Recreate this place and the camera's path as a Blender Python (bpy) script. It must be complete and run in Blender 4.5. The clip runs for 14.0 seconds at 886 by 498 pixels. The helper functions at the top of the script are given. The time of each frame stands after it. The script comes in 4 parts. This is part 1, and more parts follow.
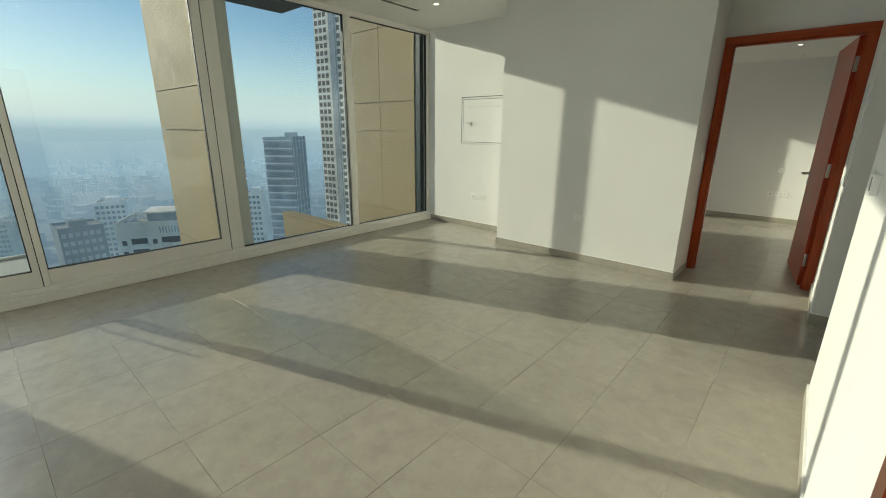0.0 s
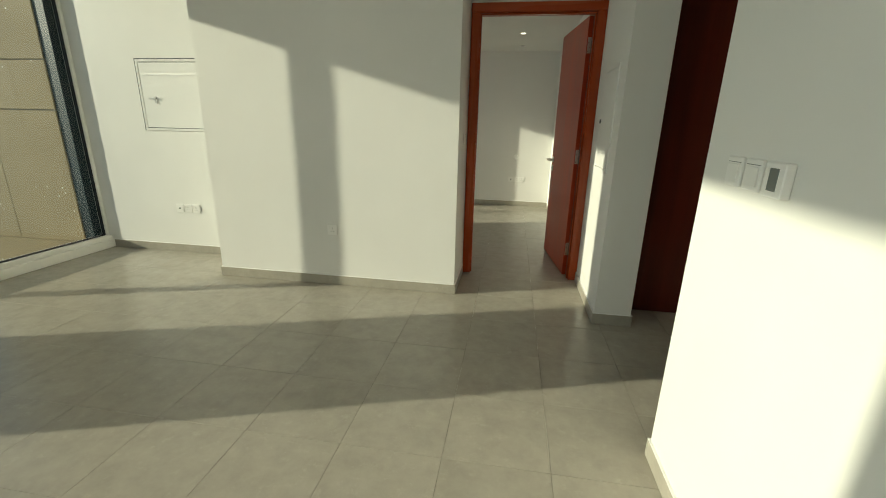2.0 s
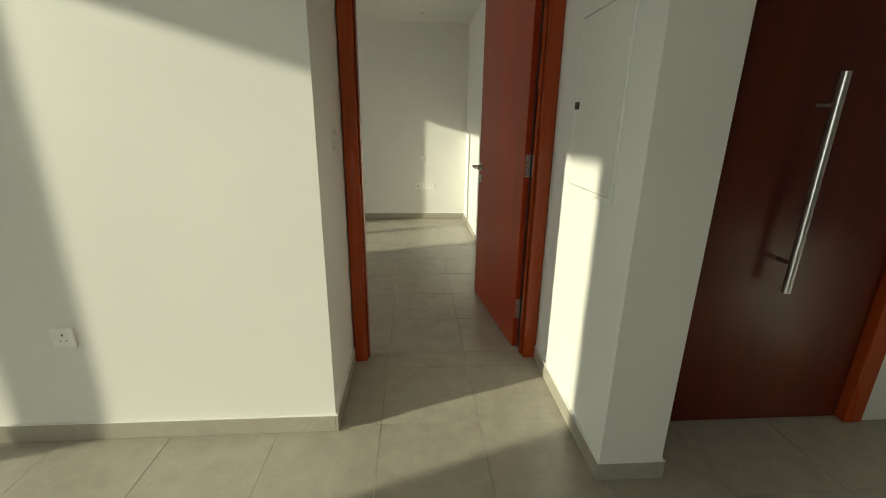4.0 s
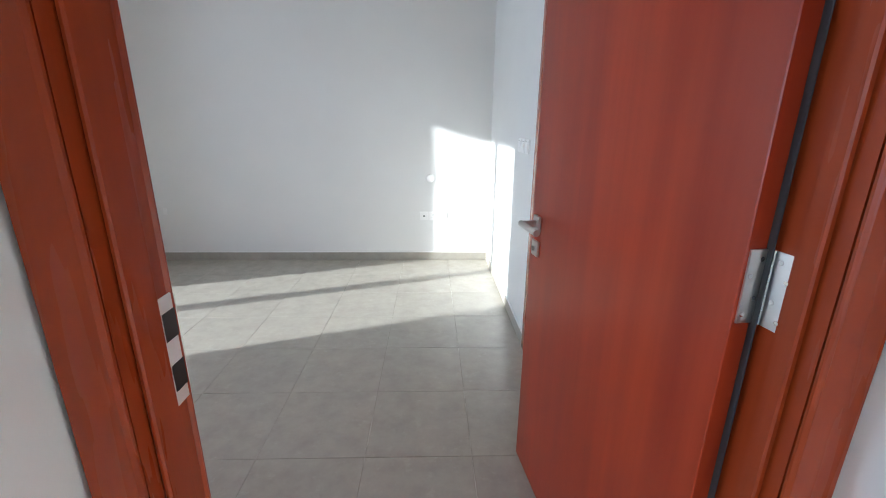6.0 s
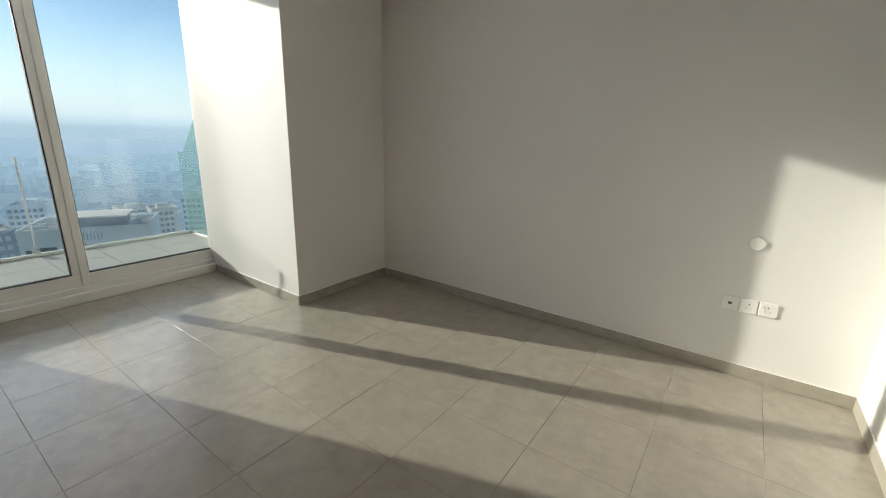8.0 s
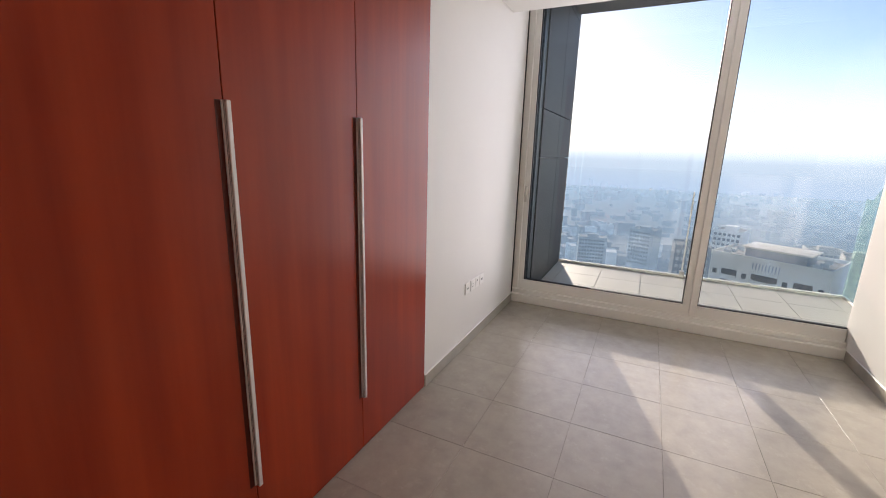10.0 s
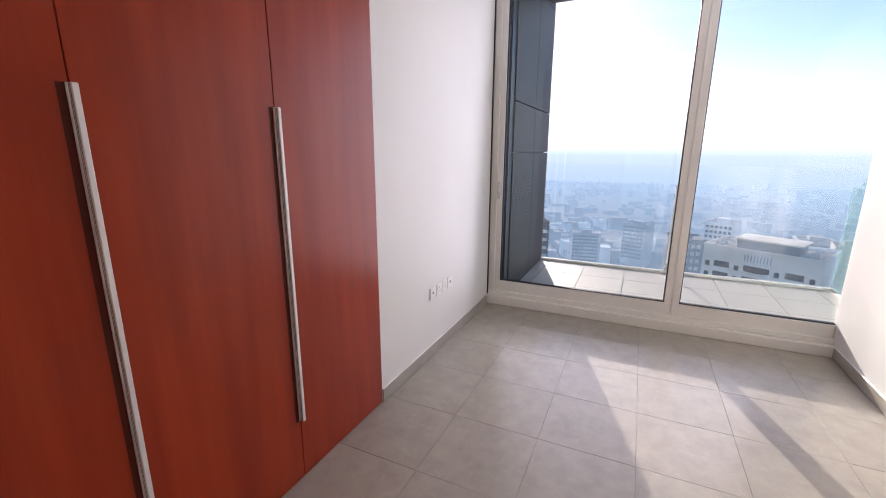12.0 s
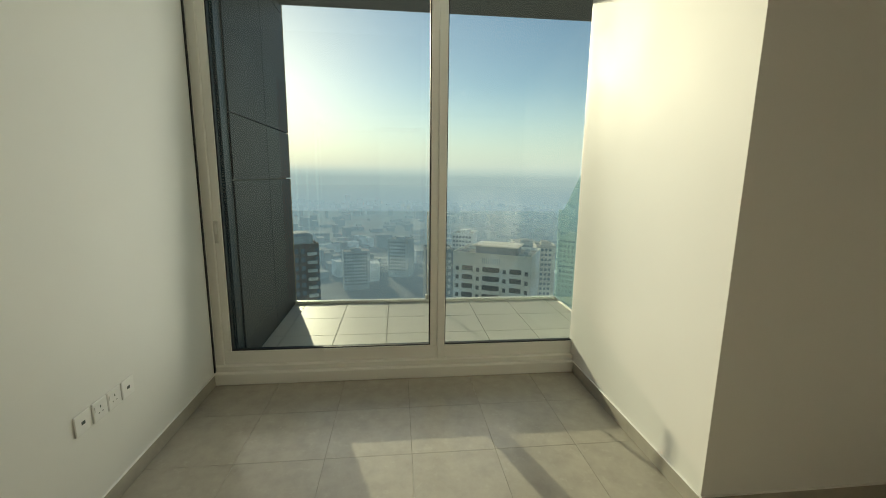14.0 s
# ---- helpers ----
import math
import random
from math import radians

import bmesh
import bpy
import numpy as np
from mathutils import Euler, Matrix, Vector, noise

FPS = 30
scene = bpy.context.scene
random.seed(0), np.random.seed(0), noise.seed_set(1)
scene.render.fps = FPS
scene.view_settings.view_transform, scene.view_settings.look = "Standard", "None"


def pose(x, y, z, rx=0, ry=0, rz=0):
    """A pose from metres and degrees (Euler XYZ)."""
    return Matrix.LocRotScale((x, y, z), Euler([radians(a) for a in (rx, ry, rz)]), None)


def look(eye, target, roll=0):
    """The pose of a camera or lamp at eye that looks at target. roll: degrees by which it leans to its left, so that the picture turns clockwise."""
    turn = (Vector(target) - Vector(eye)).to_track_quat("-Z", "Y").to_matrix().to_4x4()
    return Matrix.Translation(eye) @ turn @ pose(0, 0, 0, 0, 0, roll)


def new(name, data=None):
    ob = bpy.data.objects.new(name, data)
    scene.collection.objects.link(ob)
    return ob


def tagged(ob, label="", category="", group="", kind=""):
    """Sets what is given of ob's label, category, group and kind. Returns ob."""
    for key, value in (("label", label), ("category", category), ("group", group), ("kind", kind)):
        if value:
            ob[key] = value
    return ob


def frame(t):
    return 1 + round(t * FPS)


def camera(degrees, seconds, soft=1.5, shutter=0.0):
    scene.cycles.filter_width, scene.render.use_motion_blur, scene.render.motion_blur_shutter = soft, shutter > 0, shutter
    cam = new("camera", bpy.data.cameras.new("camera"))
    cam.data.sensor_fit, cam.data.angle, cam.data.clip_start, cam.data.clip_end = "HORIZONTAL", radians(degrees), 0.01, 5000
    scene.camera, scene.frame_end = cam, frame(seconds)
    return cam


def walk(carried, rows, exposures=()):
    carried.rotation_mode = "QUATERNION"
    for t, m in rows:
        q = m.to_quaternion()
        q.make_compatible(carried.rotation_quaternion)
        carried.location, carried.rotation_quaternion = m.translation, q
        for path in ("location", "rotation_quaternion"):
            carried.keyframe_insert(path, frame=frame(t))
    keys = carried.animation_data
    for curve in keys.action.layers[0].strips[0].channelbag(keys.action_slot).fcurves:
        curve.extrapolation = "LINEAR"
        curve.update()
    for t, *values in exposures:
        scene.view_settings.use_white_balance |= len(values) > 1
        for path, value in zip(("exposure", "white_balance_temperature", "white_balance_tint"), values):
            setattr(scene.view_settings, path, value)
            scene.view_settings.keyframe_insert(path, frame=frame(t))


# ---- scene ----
cam = camera(93.5, 14.0, soft=1.0)
PATH = [
    (0, (0.854, -4.466, 1.432), (-0.409, -3.017, 0.88), 0.5),
    (0.5, (0.663, -4.243, 1.392), (-0.324, -2.582, 0.874), 0.6),
    (1, (0.543, -3.972, 1.363), (-0.201, -2.191, 0.84), 0.8),
    (1.5, (0.472, -3.585, 1.356), (-0.04, -1.731, 0.806), 1.0),
    (2, (0.404, -3.193, 1.346), (0.106, -1.3, 0.774), 1.3),
    (2.5, (0.379, -2.806, 1.33), (0.258, -0.898, 0.74), 1.3),
    (3, (0.367, -2.4, 1.317), (0.36, -0.489, 0.726), 1.1),
    (3.2, (0.319, -2.23, 1.319), (0.376, -0.32, 0.727), 1.6),
    (5.3, (0.435, -0.49, 1.336), (0.594, 1.419, 0.762), 0.6),
    (5.5, (0.439, -0.313, 1.34), (0.58, 1.597, 0.762), 0.4),
    (6, (0.47, 0.088, 1.333), (0.53, 2.005, 0.767), 0.5),
    (6.5, (0.512, 0.467, 1.34), (0.438, 2.386, 0.78), 1.9),
    (7, (0.493, 0.786, 1.336), (0.221, 2.693, 0.798), 2.1),
    (7.5, (0.419, 1.073, 1.378), (-0.186, 2.902, 0.841), 2.1),
    (8, (0.348, 1.301, 1.395), (-0.769, 2.872, 0.86), 1.6),
    (8.5, (0.219, 1.386, 1.414), (-1.353, 2.498, 0.875), 2.0),
    (9, (0.086, 1.562, 1.427), (-1.795, 1.964, 0.881), 1.2),
    (9.2, (0.081, 1.613, 1.422), (-1.847, 1.701, 0.898), 1.4),
    (11.3, (0.051, 1.815, 1.458), (-1.388, 0.484, 1.06), 0.2),
    (11.5, (0.005, 1.815, 1.449), (-1.522, 0.594, 1.024), 0.1),
    (12, (-0.195, 1.86, 1.408), (-1.96, 1.036, 0.952), 0.2),
    (12.5, (-0.439, 1.884, 1.424), (-2.349, 1.533, 0.946), 1.0),
    (13, (-0.635, 1.907, 1.408), (-2.585, 1.943, 0.963), 1.4),
    (13.5, (-0.826, 1.909, 1.433), (-2.775, 2.115, 1.032), 1.4),
    (14, (-0.97, 1.907, 1.454), (-2.927, 2.121, 1.104), 0.7),
]
EXPOSURES = [
    (0.0, 0.6, 6700, -1), (3.2, 0.75, 7200, -4), (5.3, 1.1, 6500, 4), (5.6, 1.5, 5900, 6), (6.1, 2.0, 5300, 12), (7.0, 1.6, 5600, 14), (7.6, 1.4, 5200, 12),
    (8.1, 0.9, 6700, 8), (8.6, 1.1, 7000, 2), (9.2, 1.1, 7000, 18), (11.3, 1.7, 6700, 28), (12.0, 1.5, 6500, 30), (12.6, 1.0, 5900, 17), (13.1, 0.8, 7400, 4), (14.0, 0.6, 8000, -3),
]
walk(cam, [(t, look(e, g, r)) for t, e, g, r in PATH], EXPOSURES)

# ---- world and sun ----
SUN = Vector((1.0, 0.341, -0.288)).normalized()      # the way the light travels
world = bpy.data.worlds.new("sky")
scene.world = world
world.use_nodes = True
wn = world.node_tree
sky = wn.nodes.new("ShaderNodeTexSky")
sky.sky_type = "NISHITA"
sky.sun_disc = False
sky.sun_elevation = math.asin(-SUN.z)
sky.sun_rotation = math.atan2(-SUN.x, -SUN.y) % (2 * math.pi)
sky.altitude = 100
sky.air_density, sky.dust_density, sky.ozone_density = 1.0, 0.3, 3.0
wn.nodes["Background"].inputs["Strength"].default_value = 0.082
wn.links.new(sky.outputs[0], wn.nodes["Background"].inputs["Color"])
sun_data = bpy.data.lights.new("sun", "SUN")
sun_data.energy, sun_data.angle, sun_data.color = 3.1, radians(0.55), (1.0, 0.91, 0.77)
sun = new("sun", sun_data)
sun.matrix_world = look((-40, -14, 20), Vector((-40, -14, 20)) + SUN)


def window_fill(name, at, target, wide, high, watts, spread=180):
    """Added area lamp in part of a window's opening: fill on top of the sky's own light."""
    d = bpy.data.lights.new(name, "AREA")
    d.spread = radians(spread)
    d.shape, d.size, d.size_y, d.energy, d.color = "RECTANGLE", wide, high, watts, (0.93, 0.96, 1.0)
    new(name, d).matrix_world = look(at, target)


window_fill("fill_light_living", (-3.70, -5.9, 1.5), (0.0, -5.9, 1.45), 2.3, 2.3, 27)
window_fill("fill_light_bedroom", (-3.74, 1.80, 1.45), (0.0, 1.9, 1.95), 1.9, 2.4, 9.0, 165)


# Unseen warm lamp, added to brighten the bathroom.
added_lamp = bpy.data.lights.new("added_bathroom_lamp", "POINT")
added_lamp.energy, added_lamp.shadow_soft_size, added_lamp.color = 2.6, 0.05, (1.0, 0.66, 0.42)
new("added_bathroom_lamp", added_lamp).location = (1.9, 2.3, 2.42)


# ---- materials ----
def material(name, colour, rough=0.5, metal=0.0):
    m = bpy.data.materials.new(name)
    m.use_nodes = True
    b = m.node_tree.nodes["Principled BSDF"]
    b.inputs["Base Color"].default_value = (*colour, 1)
    b.inputs["Roughness"].default_value = rough
    b.inputs["Metallic"].default_value = metal
    return m, m.node_tree.nodes, m.node_tree.links, b


def coords(n, l, scale=(1, 1, 1), local=False):
    """Real-world coordinates in metres (or an object's own), stretched."""
    mp = n.new("ShaderNodeMapping")
    mp.inputs["Scale"].default_value = scale
    if local:
        l.new(n.new("ShaderNodeTexCoord").outputs["Object"], mp.inputs["Vector"])
    else:
        l.new(n.new("ShaderNodeNewGeometry").outputs["Position"], mp.inputs["Vector"])
    return mp.outputs["Vector"]


def noise_tex(n, l, vec, scale, detail=4, rough=0.55):
    t = n.new("ShaderNodeTexNoise")
    t.inputs["Scale"].default_value, t.inputs["Detail"].default_value, t.inputs["Roughness"].default_value = scale, detail, rough
    l.new(vec, t.inputs["Vector"])
    return t.outputs["Fac"]


def ramp(n, l, fac, stops):
    r = n.new("ShaderNodeValToRGB")
    while len(r.color_ramp.elements) < len(stops):
        r.color_ramp.elements.new(0.5)
    for e, (p, c) in zip(r.color_ramp.elements, stops):
        e.position, e.color = p, (*c, 1)
    l.new(fac, r.inputs["Fac"])
    return r.outputs["Color"]


def mix(n, l, kind, fac, a, b):
    m = n.new("ShaderNodeMix")
    m.data_type, m.blend_type = "RGBA", kind
    for s, v in (("Factor", fac), ("A", a), ("B", b)):
        i = next(k for k in m.inputs if k.name == s and (k.type == "VALUE" if s == "Factor" else k.type == "RGBA"))
        if isinstance(v, (int, float)):
            i.default_value = v
        elif isinstance(v, tuple):
            i.default_value = (*v, 1)
        else:
            l.new(v, i)
    return next(o for o in m.outputs if o.type == "RGBA")


def spread(n, l, fac, lo, hi):
    m = n.new("ShaderNodeMapRange")
    m.inputs["To Min"].default_value, m.inputs["To Max"].default_value = lo, hi
    l.new(fac, m.inputs["Value"])
    return m.outputs["Result"]


def bump(n, l, b, height, strength, distance):
    k = n.new("ShaderNodeBump")
    k.inputs["Strength"].default_value, k.inputs["Distance"].default_value = strength, distance
    l.new(height, k.inputs["Height"])
    l.new(k.outputs["Normal"], b.inputs["Normal"])


def paint(name, colour, rough=0.55, peel=True):
    """Rolled emulsion or smooth coat: faint clouding and, when rolled, a fine orange-peel relief."""
    m, n, l, b = material(name, colour, rough)
    v = coords(n, l)
    big = noise_tex(n, l, v, 0.9, 3)
    c2 = tuple(c * 0.94 for c in colour)
    l.new(ramp(n, l, big, [(0.3, c2), (0.7, colour)]), b.inputs["Base Color"])
    if peel:
        bump(n, l, b, noise_tex(n, l, v, 260, 2), 0.06, 0.0005)
    l.new(spread(n, l, noise_tex(n, l, v, 3.5, 3), rough - 0.08, rough + 0.08), b.inputs["Roughness"])
    return m


def stone_tile(name, colour, rough=0.28, per_tile=True):
    """Grey cement-look porcelain: mottled clouds, pale scuffs, satin glaze."""
    m, n, l, b = material(name, colour, rough)
    v = coords(n, l)
    info = n.new("ShaderNodeObjectInfo")
    add = n.new("ShaderNodeVectorMath")
    add.operation = "ADD"
    shift = n.new("ShaderNodeVectorMath")
    shift.operation = "SCALE"
    shift.inputs[0].default_value = (37.0, 19.0, 11.0)
    l.new(info.outputs["Random"], shift.inputs["Scale"])
    l.new(v, add.inputs[0])
    l.new(shift.outputs[0], add.inputs[1])
    w = add.outputs[0]
    cloud = noise_tex(n, l, w, 9.0, 8, 0.66)
    dark, lite = tuple(c * 0.90 for c in colour), tuple(min(1, c * 1.08) for c in colour)
    base = ramp(n, l, cloud, [(0.32, dark), (0.5, colour), (0.68, lite)])
    scuff = noise_tex(n, l, w, 17.0, 6, 0.75)
    base = mix(n, l, "MIX", ramp(n, l, scuff, [(0.56, (0, 0, 0)), (0.72, (0.5, 0.5, 0.5))]), base, tuple(min(1, c * 1.28) for c in colour))
    base = mix(n, l, "MULTIPLY", 1.0, base, ramp(n, l, info.outputs["Random"], [(0, (0.95, 0.95, 0.95)), (1, (1.0, 1.0, 1.0))]))
    l.new(base, b.inputs["Base Color"])
    l.new(spread(n, l, cloud, rough - 0.03, rough + 0.04), b.inputs["Roughness"])
    bump(n, l, b, noise_tex(n, l, w, 40, 3), 0.03, 0.001)
    return m


def wood(name, dark, lite, rough=0.3, upright=True):
    """Stained veneer, its grain running along z."""
    m, n, l, b = material(name, lite, rough)
    v = coords(n, l, (9, 9, 0.7) if upright else (0.7, 9, 9), True)
    g = noise_tex(n, l, v, 1.3, 4, 0.5)
    fine = noise_tex(n, l, coords(n, l, (70, 70, 1.5) if upright else (1.5, 70, 70), True), 1.0, 3)
    big = noise_tex(n, l, coords(n, l, (1.2, 1.2, 0.8), True), 1.3, 3)
    c = ramp(n, l, g, [(0.2, dark), (0.8, lite)])
    c = mix(n, l, "MULTIPLY", 0.10, c, ramp(n, l, fine, [(0.35, (0.6, 0.55, 0.5)), (0.6, (1, 1, 1))]))
    c = mix(n, l, "MULTIPLY", 0.5, c, ramp(n, l, big, [(0.3, (0.75, 0.72, 0.7)), (0.7, (1, 1, 1))]))
    l.new(c, b.inputs["Base Color"])
    l.new(spread(n, l, g, rough - 0.05, rough + 0.1), b.inputs["Roughness"])
    b.inputs["Specular IOR Level"].default_value = 0.2
    b.inputs["Coat Weight"].default_value, b.inputs["Coat Roughness"].default_value = 0.3, 0.25
    bump(n, l, b, fine, 0.015, 0.0003)
    return m


def metal(name, colour, rough=0.3, brushed=True):
    m, n, l, b = material(name, colour, rough, 1.0)
    if brushed:
        f = noise_tex(n, l, coords(n, l, (300, 300, 4)), 1.0, 3)
        l.new(spread(n, l, f, rough - 0.08, rough + 0.12), b.inputs["Roughness"])
        bump(n, l, b, f, 0.04, 0.0003)
    return m


def pane_glass(name, tint, gloss=1.0, glare=0.0):
    """Clear sheet: light goes straight through, with a little mirror gloss that grows at grazing angles."""
    m = bpy.data.materials.new(name)
    m.use_nodes = True
    n, l = m.node_tree.nodes, m.node_tree.links
    n.remove(n["Principled BSDF"])
    clear, shine, both, fr = (n.new("ShaderNodeBsdfTransparent"), n.new("ShaderNodeBsdfGlossy"), n.new("ShaderNodeMixShader"), n.new("ShaderNodeLayerWeight"))
    clear.inputs["Color"].default_value = (*tint, 1)
    shine.inputs["Roughness"].default_value = 0.01
    fr.inputs["Blend"].default_value = 0.5
    p = n.new("ShaderNodeMath")
    p.operation = "POWER"
    p.inputs[1].default_value = 4.0
    l.new(fr.outputs["Facing"], p.inputs[0])
    k = n.new("ShaderNodeMath")
    k.operation = "MULTIPLY_ADD"
    k.inputs[1].default_value, k.inputs[2].default_value = 0.8 * gloss, 0.035 * gloss
    l.new(p.outputs[0], k.inputs[0])
    l.new(k.outputs[0], both.inputs[0])
    l.new(clear.outputs[0], both.inputs[1])
    l.new(shine.outputs[0], both.inputs[2])
    last = both.outputs[0]
    # Pale green film mixed in to imitate sun glare on the sheet.
    if glare:
        film, veil = n.new("ShaderNodeBsdfTranslucent"), n.new("ShaderNodeMixShader")
        film.inputs["Color"].default_value = (0.72, 0.95, 0.86, 1)
        uneven = noise_tex(n, l, coords(n, l, (2.2, 2.2, 0.5)), 2.0, 4)
        l.new(spread(n, l, uneven, glare * 0.5, glare * 1.5), veil.inputs[0])
        l.new(last, veil.inputs[1])
        l.new(film.outputs[0], veil.inputs[2])
        last = veil.outputs[0]
    l.new(last, n["Material Output"].inputs["Surface"])
    return m


def cladding(name, colour, rough=0.5):
    """Honed limestone panels with fine pitting; pale specks imitate sunlit dirt sparkling on the window glass."""
    m, n, l, b = material(name, colour, rough)
    v = coords(n, l)
    c = ramp(n, l, noise_tex(n, l, v, 1.6, 5), [(0.3, tuple(k * 0.85 for k in colour)), (0.7, colour)])
    sparkle = n.new("ShaderNodeTexVoronoi")
    sparkle.inputs["Scale"].default_value = 10.0
    l.new(v, sparkle.inputs["Vector"])
    c = mix(n, l, "MIX", ramp(n, l, sparkle.outputs["Distance"], [(0.0, (1, 1, 1)), (0.065, (0.9, 0.9, 0.9)), (0.10, (0, 0, 0))]), c, (0.88, 0.85, 0.76))
    l.new(c, b.inputs["Base Color"])
    l.new(spread(n, l, noise_tex(n, l, v, 5, 3), rough - 0.1, rough + 0.1), b.inputs["Roughness"])
    return m


def glow(name, colour, strength):
    m, n, l, b = material(name, colour)
    b.inputs["Emission Color"].default_value = (*colour, 1)
    b.inputs["Emission Strength"].default_value = strength
    return m


WALL = paint("white_wall_paint", (0.84, 0.83, 0.795))
CEIL = paint("ceiling_paint", (0.82, 0.81, 0.77), 0.7)
TILE = stone_tile("grey_porcelain", (0.43, 0.395, 0.335), 0.25)
SKIRT = stone_tile("grey_porcelain_skirting", (0.40, 0.37, 0.31), 0.35)


def grout():
    """Dirty cement joint, with pale stretches painted in for sun glinting along it."""
    m, n, l, b = material("grout", (0.3, 0.28, 0.24), 0.9)
    l.new(ramp(n, l, noise_tex(n, l, coords(n, l), 1.7, 4, 0.6), [(0.40, (0.16, 0.145, 0.12)), (0.52, (0.34, 0.31, 0.26)), (0.60, (0.80, 0.76, 0.66))]), b.inputs["Base Color"])
    return m


GROUT = grout()
WOOD = wood("mahogany_veneer", (0.28, 0.025, 0.008), (0.45, 0.054, 0.013), 0.30)
# Mahogany with deep shade put into its colour, for the entrance.
SHADED_WOOD = wood("shaded_mahogany_veneer", (0.075, 0.008, 0.004), (0.125, 0.016, 0.006), 0.32)
FRAMEWOOD = wood("mahogany_frame", (0.30, 0.040, 0.008), (0.40, 0.062, 0.012), 0.25)
FRAMEFLAT = wood("mahogany_frame_head", (0.30, 0.040, 0.008), (0.40, 0.062, 0.012), 0.25, False)
ALU = paint("cream_powder_coat", (0.86, 0.85, 0.805), 0.35, False)
GASKET = material("black_rubber_gasket", (0.015, 0.015, 0.017), 0.6)[0]
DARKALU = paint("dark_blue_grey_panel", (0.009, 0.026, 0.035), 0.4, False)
STEEL = metal("satin_steel", (0.62, 0.60, 0.57), 0.3)
SEAL_AND_SHADE = material("grey_seal_and_reveal_shade", (0.05, 0.052, 0.055), 0.6)[0]
ANOD = material("anodised_aluminium", (0.80, 0.785, 0.76), 0.5, 0.2)[0]
CHROME = metal("polished_steel", (0.7, 0.69, 0.67), 0.15, False)
PLASTIC = material("white_plastic", (0.88, 0.87, 0.84), 0.3)[0]
BLACK = material("black_plastic", (0.012, 0.012, 0.013), 0.35)[0]
LCD = material("grey_display", (0.13, 0.15, 0.14), 0.2)[0]
GLASS = pane_glass("window_glass", (0.93, 0.955, 0.955))
SCREEN_GLASS = pane_glass("green_screen_glass", (0.80, 0.88, 0.855), 0.15, 0.18)
GREEN_GLASS = pane_glass("balustrade_glass", (0.945, 0.965, 0.958))
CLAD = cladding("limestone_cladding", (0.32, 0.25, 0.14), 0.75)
NORTH_GREY = paint("north_side_grey", (0.048, 0.049, 0.047), 0.55, False)
SOFFIT = paint("grey_soffit", (0.10, 0.10, 0.098), 0.8)
BALCONY = stone_tile("balcony_tile", (0.58, 0.55, 0.49), 0.5)
CONCRETE = paint("concrete", (0.35, 0.34, 0.31), 0.85)
BATHTILE = paint("cream_wall_tile", (0.62, 0.54, 0.40), 0.2)
CERAMIC = material("cream_ceramic", (0.78, 0.74, 0.64), 0.15)[0]
LAMP = glow("lamp_lens", (1.0, 0.9, 0.75), 3.0)


# ---- building blocks ----
def box(bm, x0, y0, z0, x1, y1, z1, bevel=0.0, segments=1):
    r = bmesh.ops.create_cube(bm, size=1.0)
    vs = r["verts"]
    bmesh.ops.scale(bm, vec=(abs(x1 - x0), abs(y1 - y0), abs(z1 - z0)), verts=vs)
    bmesh.ops.translate(bm, vec=((x0 + x1) / 2, (y0 + y1) / 2, (z0 + z1) / 2), verts=vs)
    if bevel:
        es = list({e for v in vs for e in v.link_edges})
        bmesh.ops.bevel(bm, geom=es, offset=bevel, segments=segments, profile=0.5, affect="EDGES")
    return bm


def tube(bm, a, b, radius, sides=16, radius2=None):
    a, b = Vector(a), Vector(b)
    m = Matrix.Translation((a + b) / 2) @ (b - a).to_track_quat("Z", "Y").to_matrix().to_4x4()
    bmesh.ops.create_cone(bm, cap_ends=True, segments=sides, radius1=radius, radius2=radius if radius2 is None else radius2, depth=(b - a).length, matrix=m)
    return bm


def boxes(*rows, bevel=0.0):
    bm = bmesh.new()
    for r in rows:
        box(bm, *r, bevel=bevel)
    return bm


def link(name, bm, mat, smooth=False):
    me = bpy.data.meshes.new(name)
    bm.to_mesh(me)
    bm.free()
    me.materials.append(mat)
    if smooth:
        for p in me.polygons:
            p.use_smooth = True
    return new(name, me)


def part(name, bm, mat, parent, label="", smooth=False):
    ob = link(name, bm, mat, smooth)
    ob.parent = parent
    if label:
        ob["label"] = label
    return ob


def thing(name, label, category, at=(0, 0, 0), turn=0, group=""):
    e = new(name)
    e.empty_display_size = 0.1
    e.matrix_world = pose(*at, 0, 0, turn)
    return tagged(e, label, category, group)


def structure(name, bm, mat, label):
    return tagged(link(name, bm, mat), label, kind="structure")


# ---- plan ----
XW = -3.785          # inner face of the window wall's sill
XG = -3.885          # plane of the glass
XO = -5.6            # outer edge of the balconies
YN, YB = 0.545, 0.64     # living room's niche wall, bedroom's south wall
XE = 1.055           # east wall of bedroom and lobby
YF = 4.225           # bedroom's far wall
COLX, COLY = -2.447, 3.218
ZL, ZB, ZS = 2.84, 2.50, 3.07   # ceilings of living room and bedroom, underside of the balcony slab
PX = -2.105          # west end of the projecting wall
DOOR0, DOOR1, DOORH = 0.076, 0.985, 2.215   # clear opening in the frame
BATH0, BATH1 = 1.56, 2.355
YS = -7.2            # south end of the living room

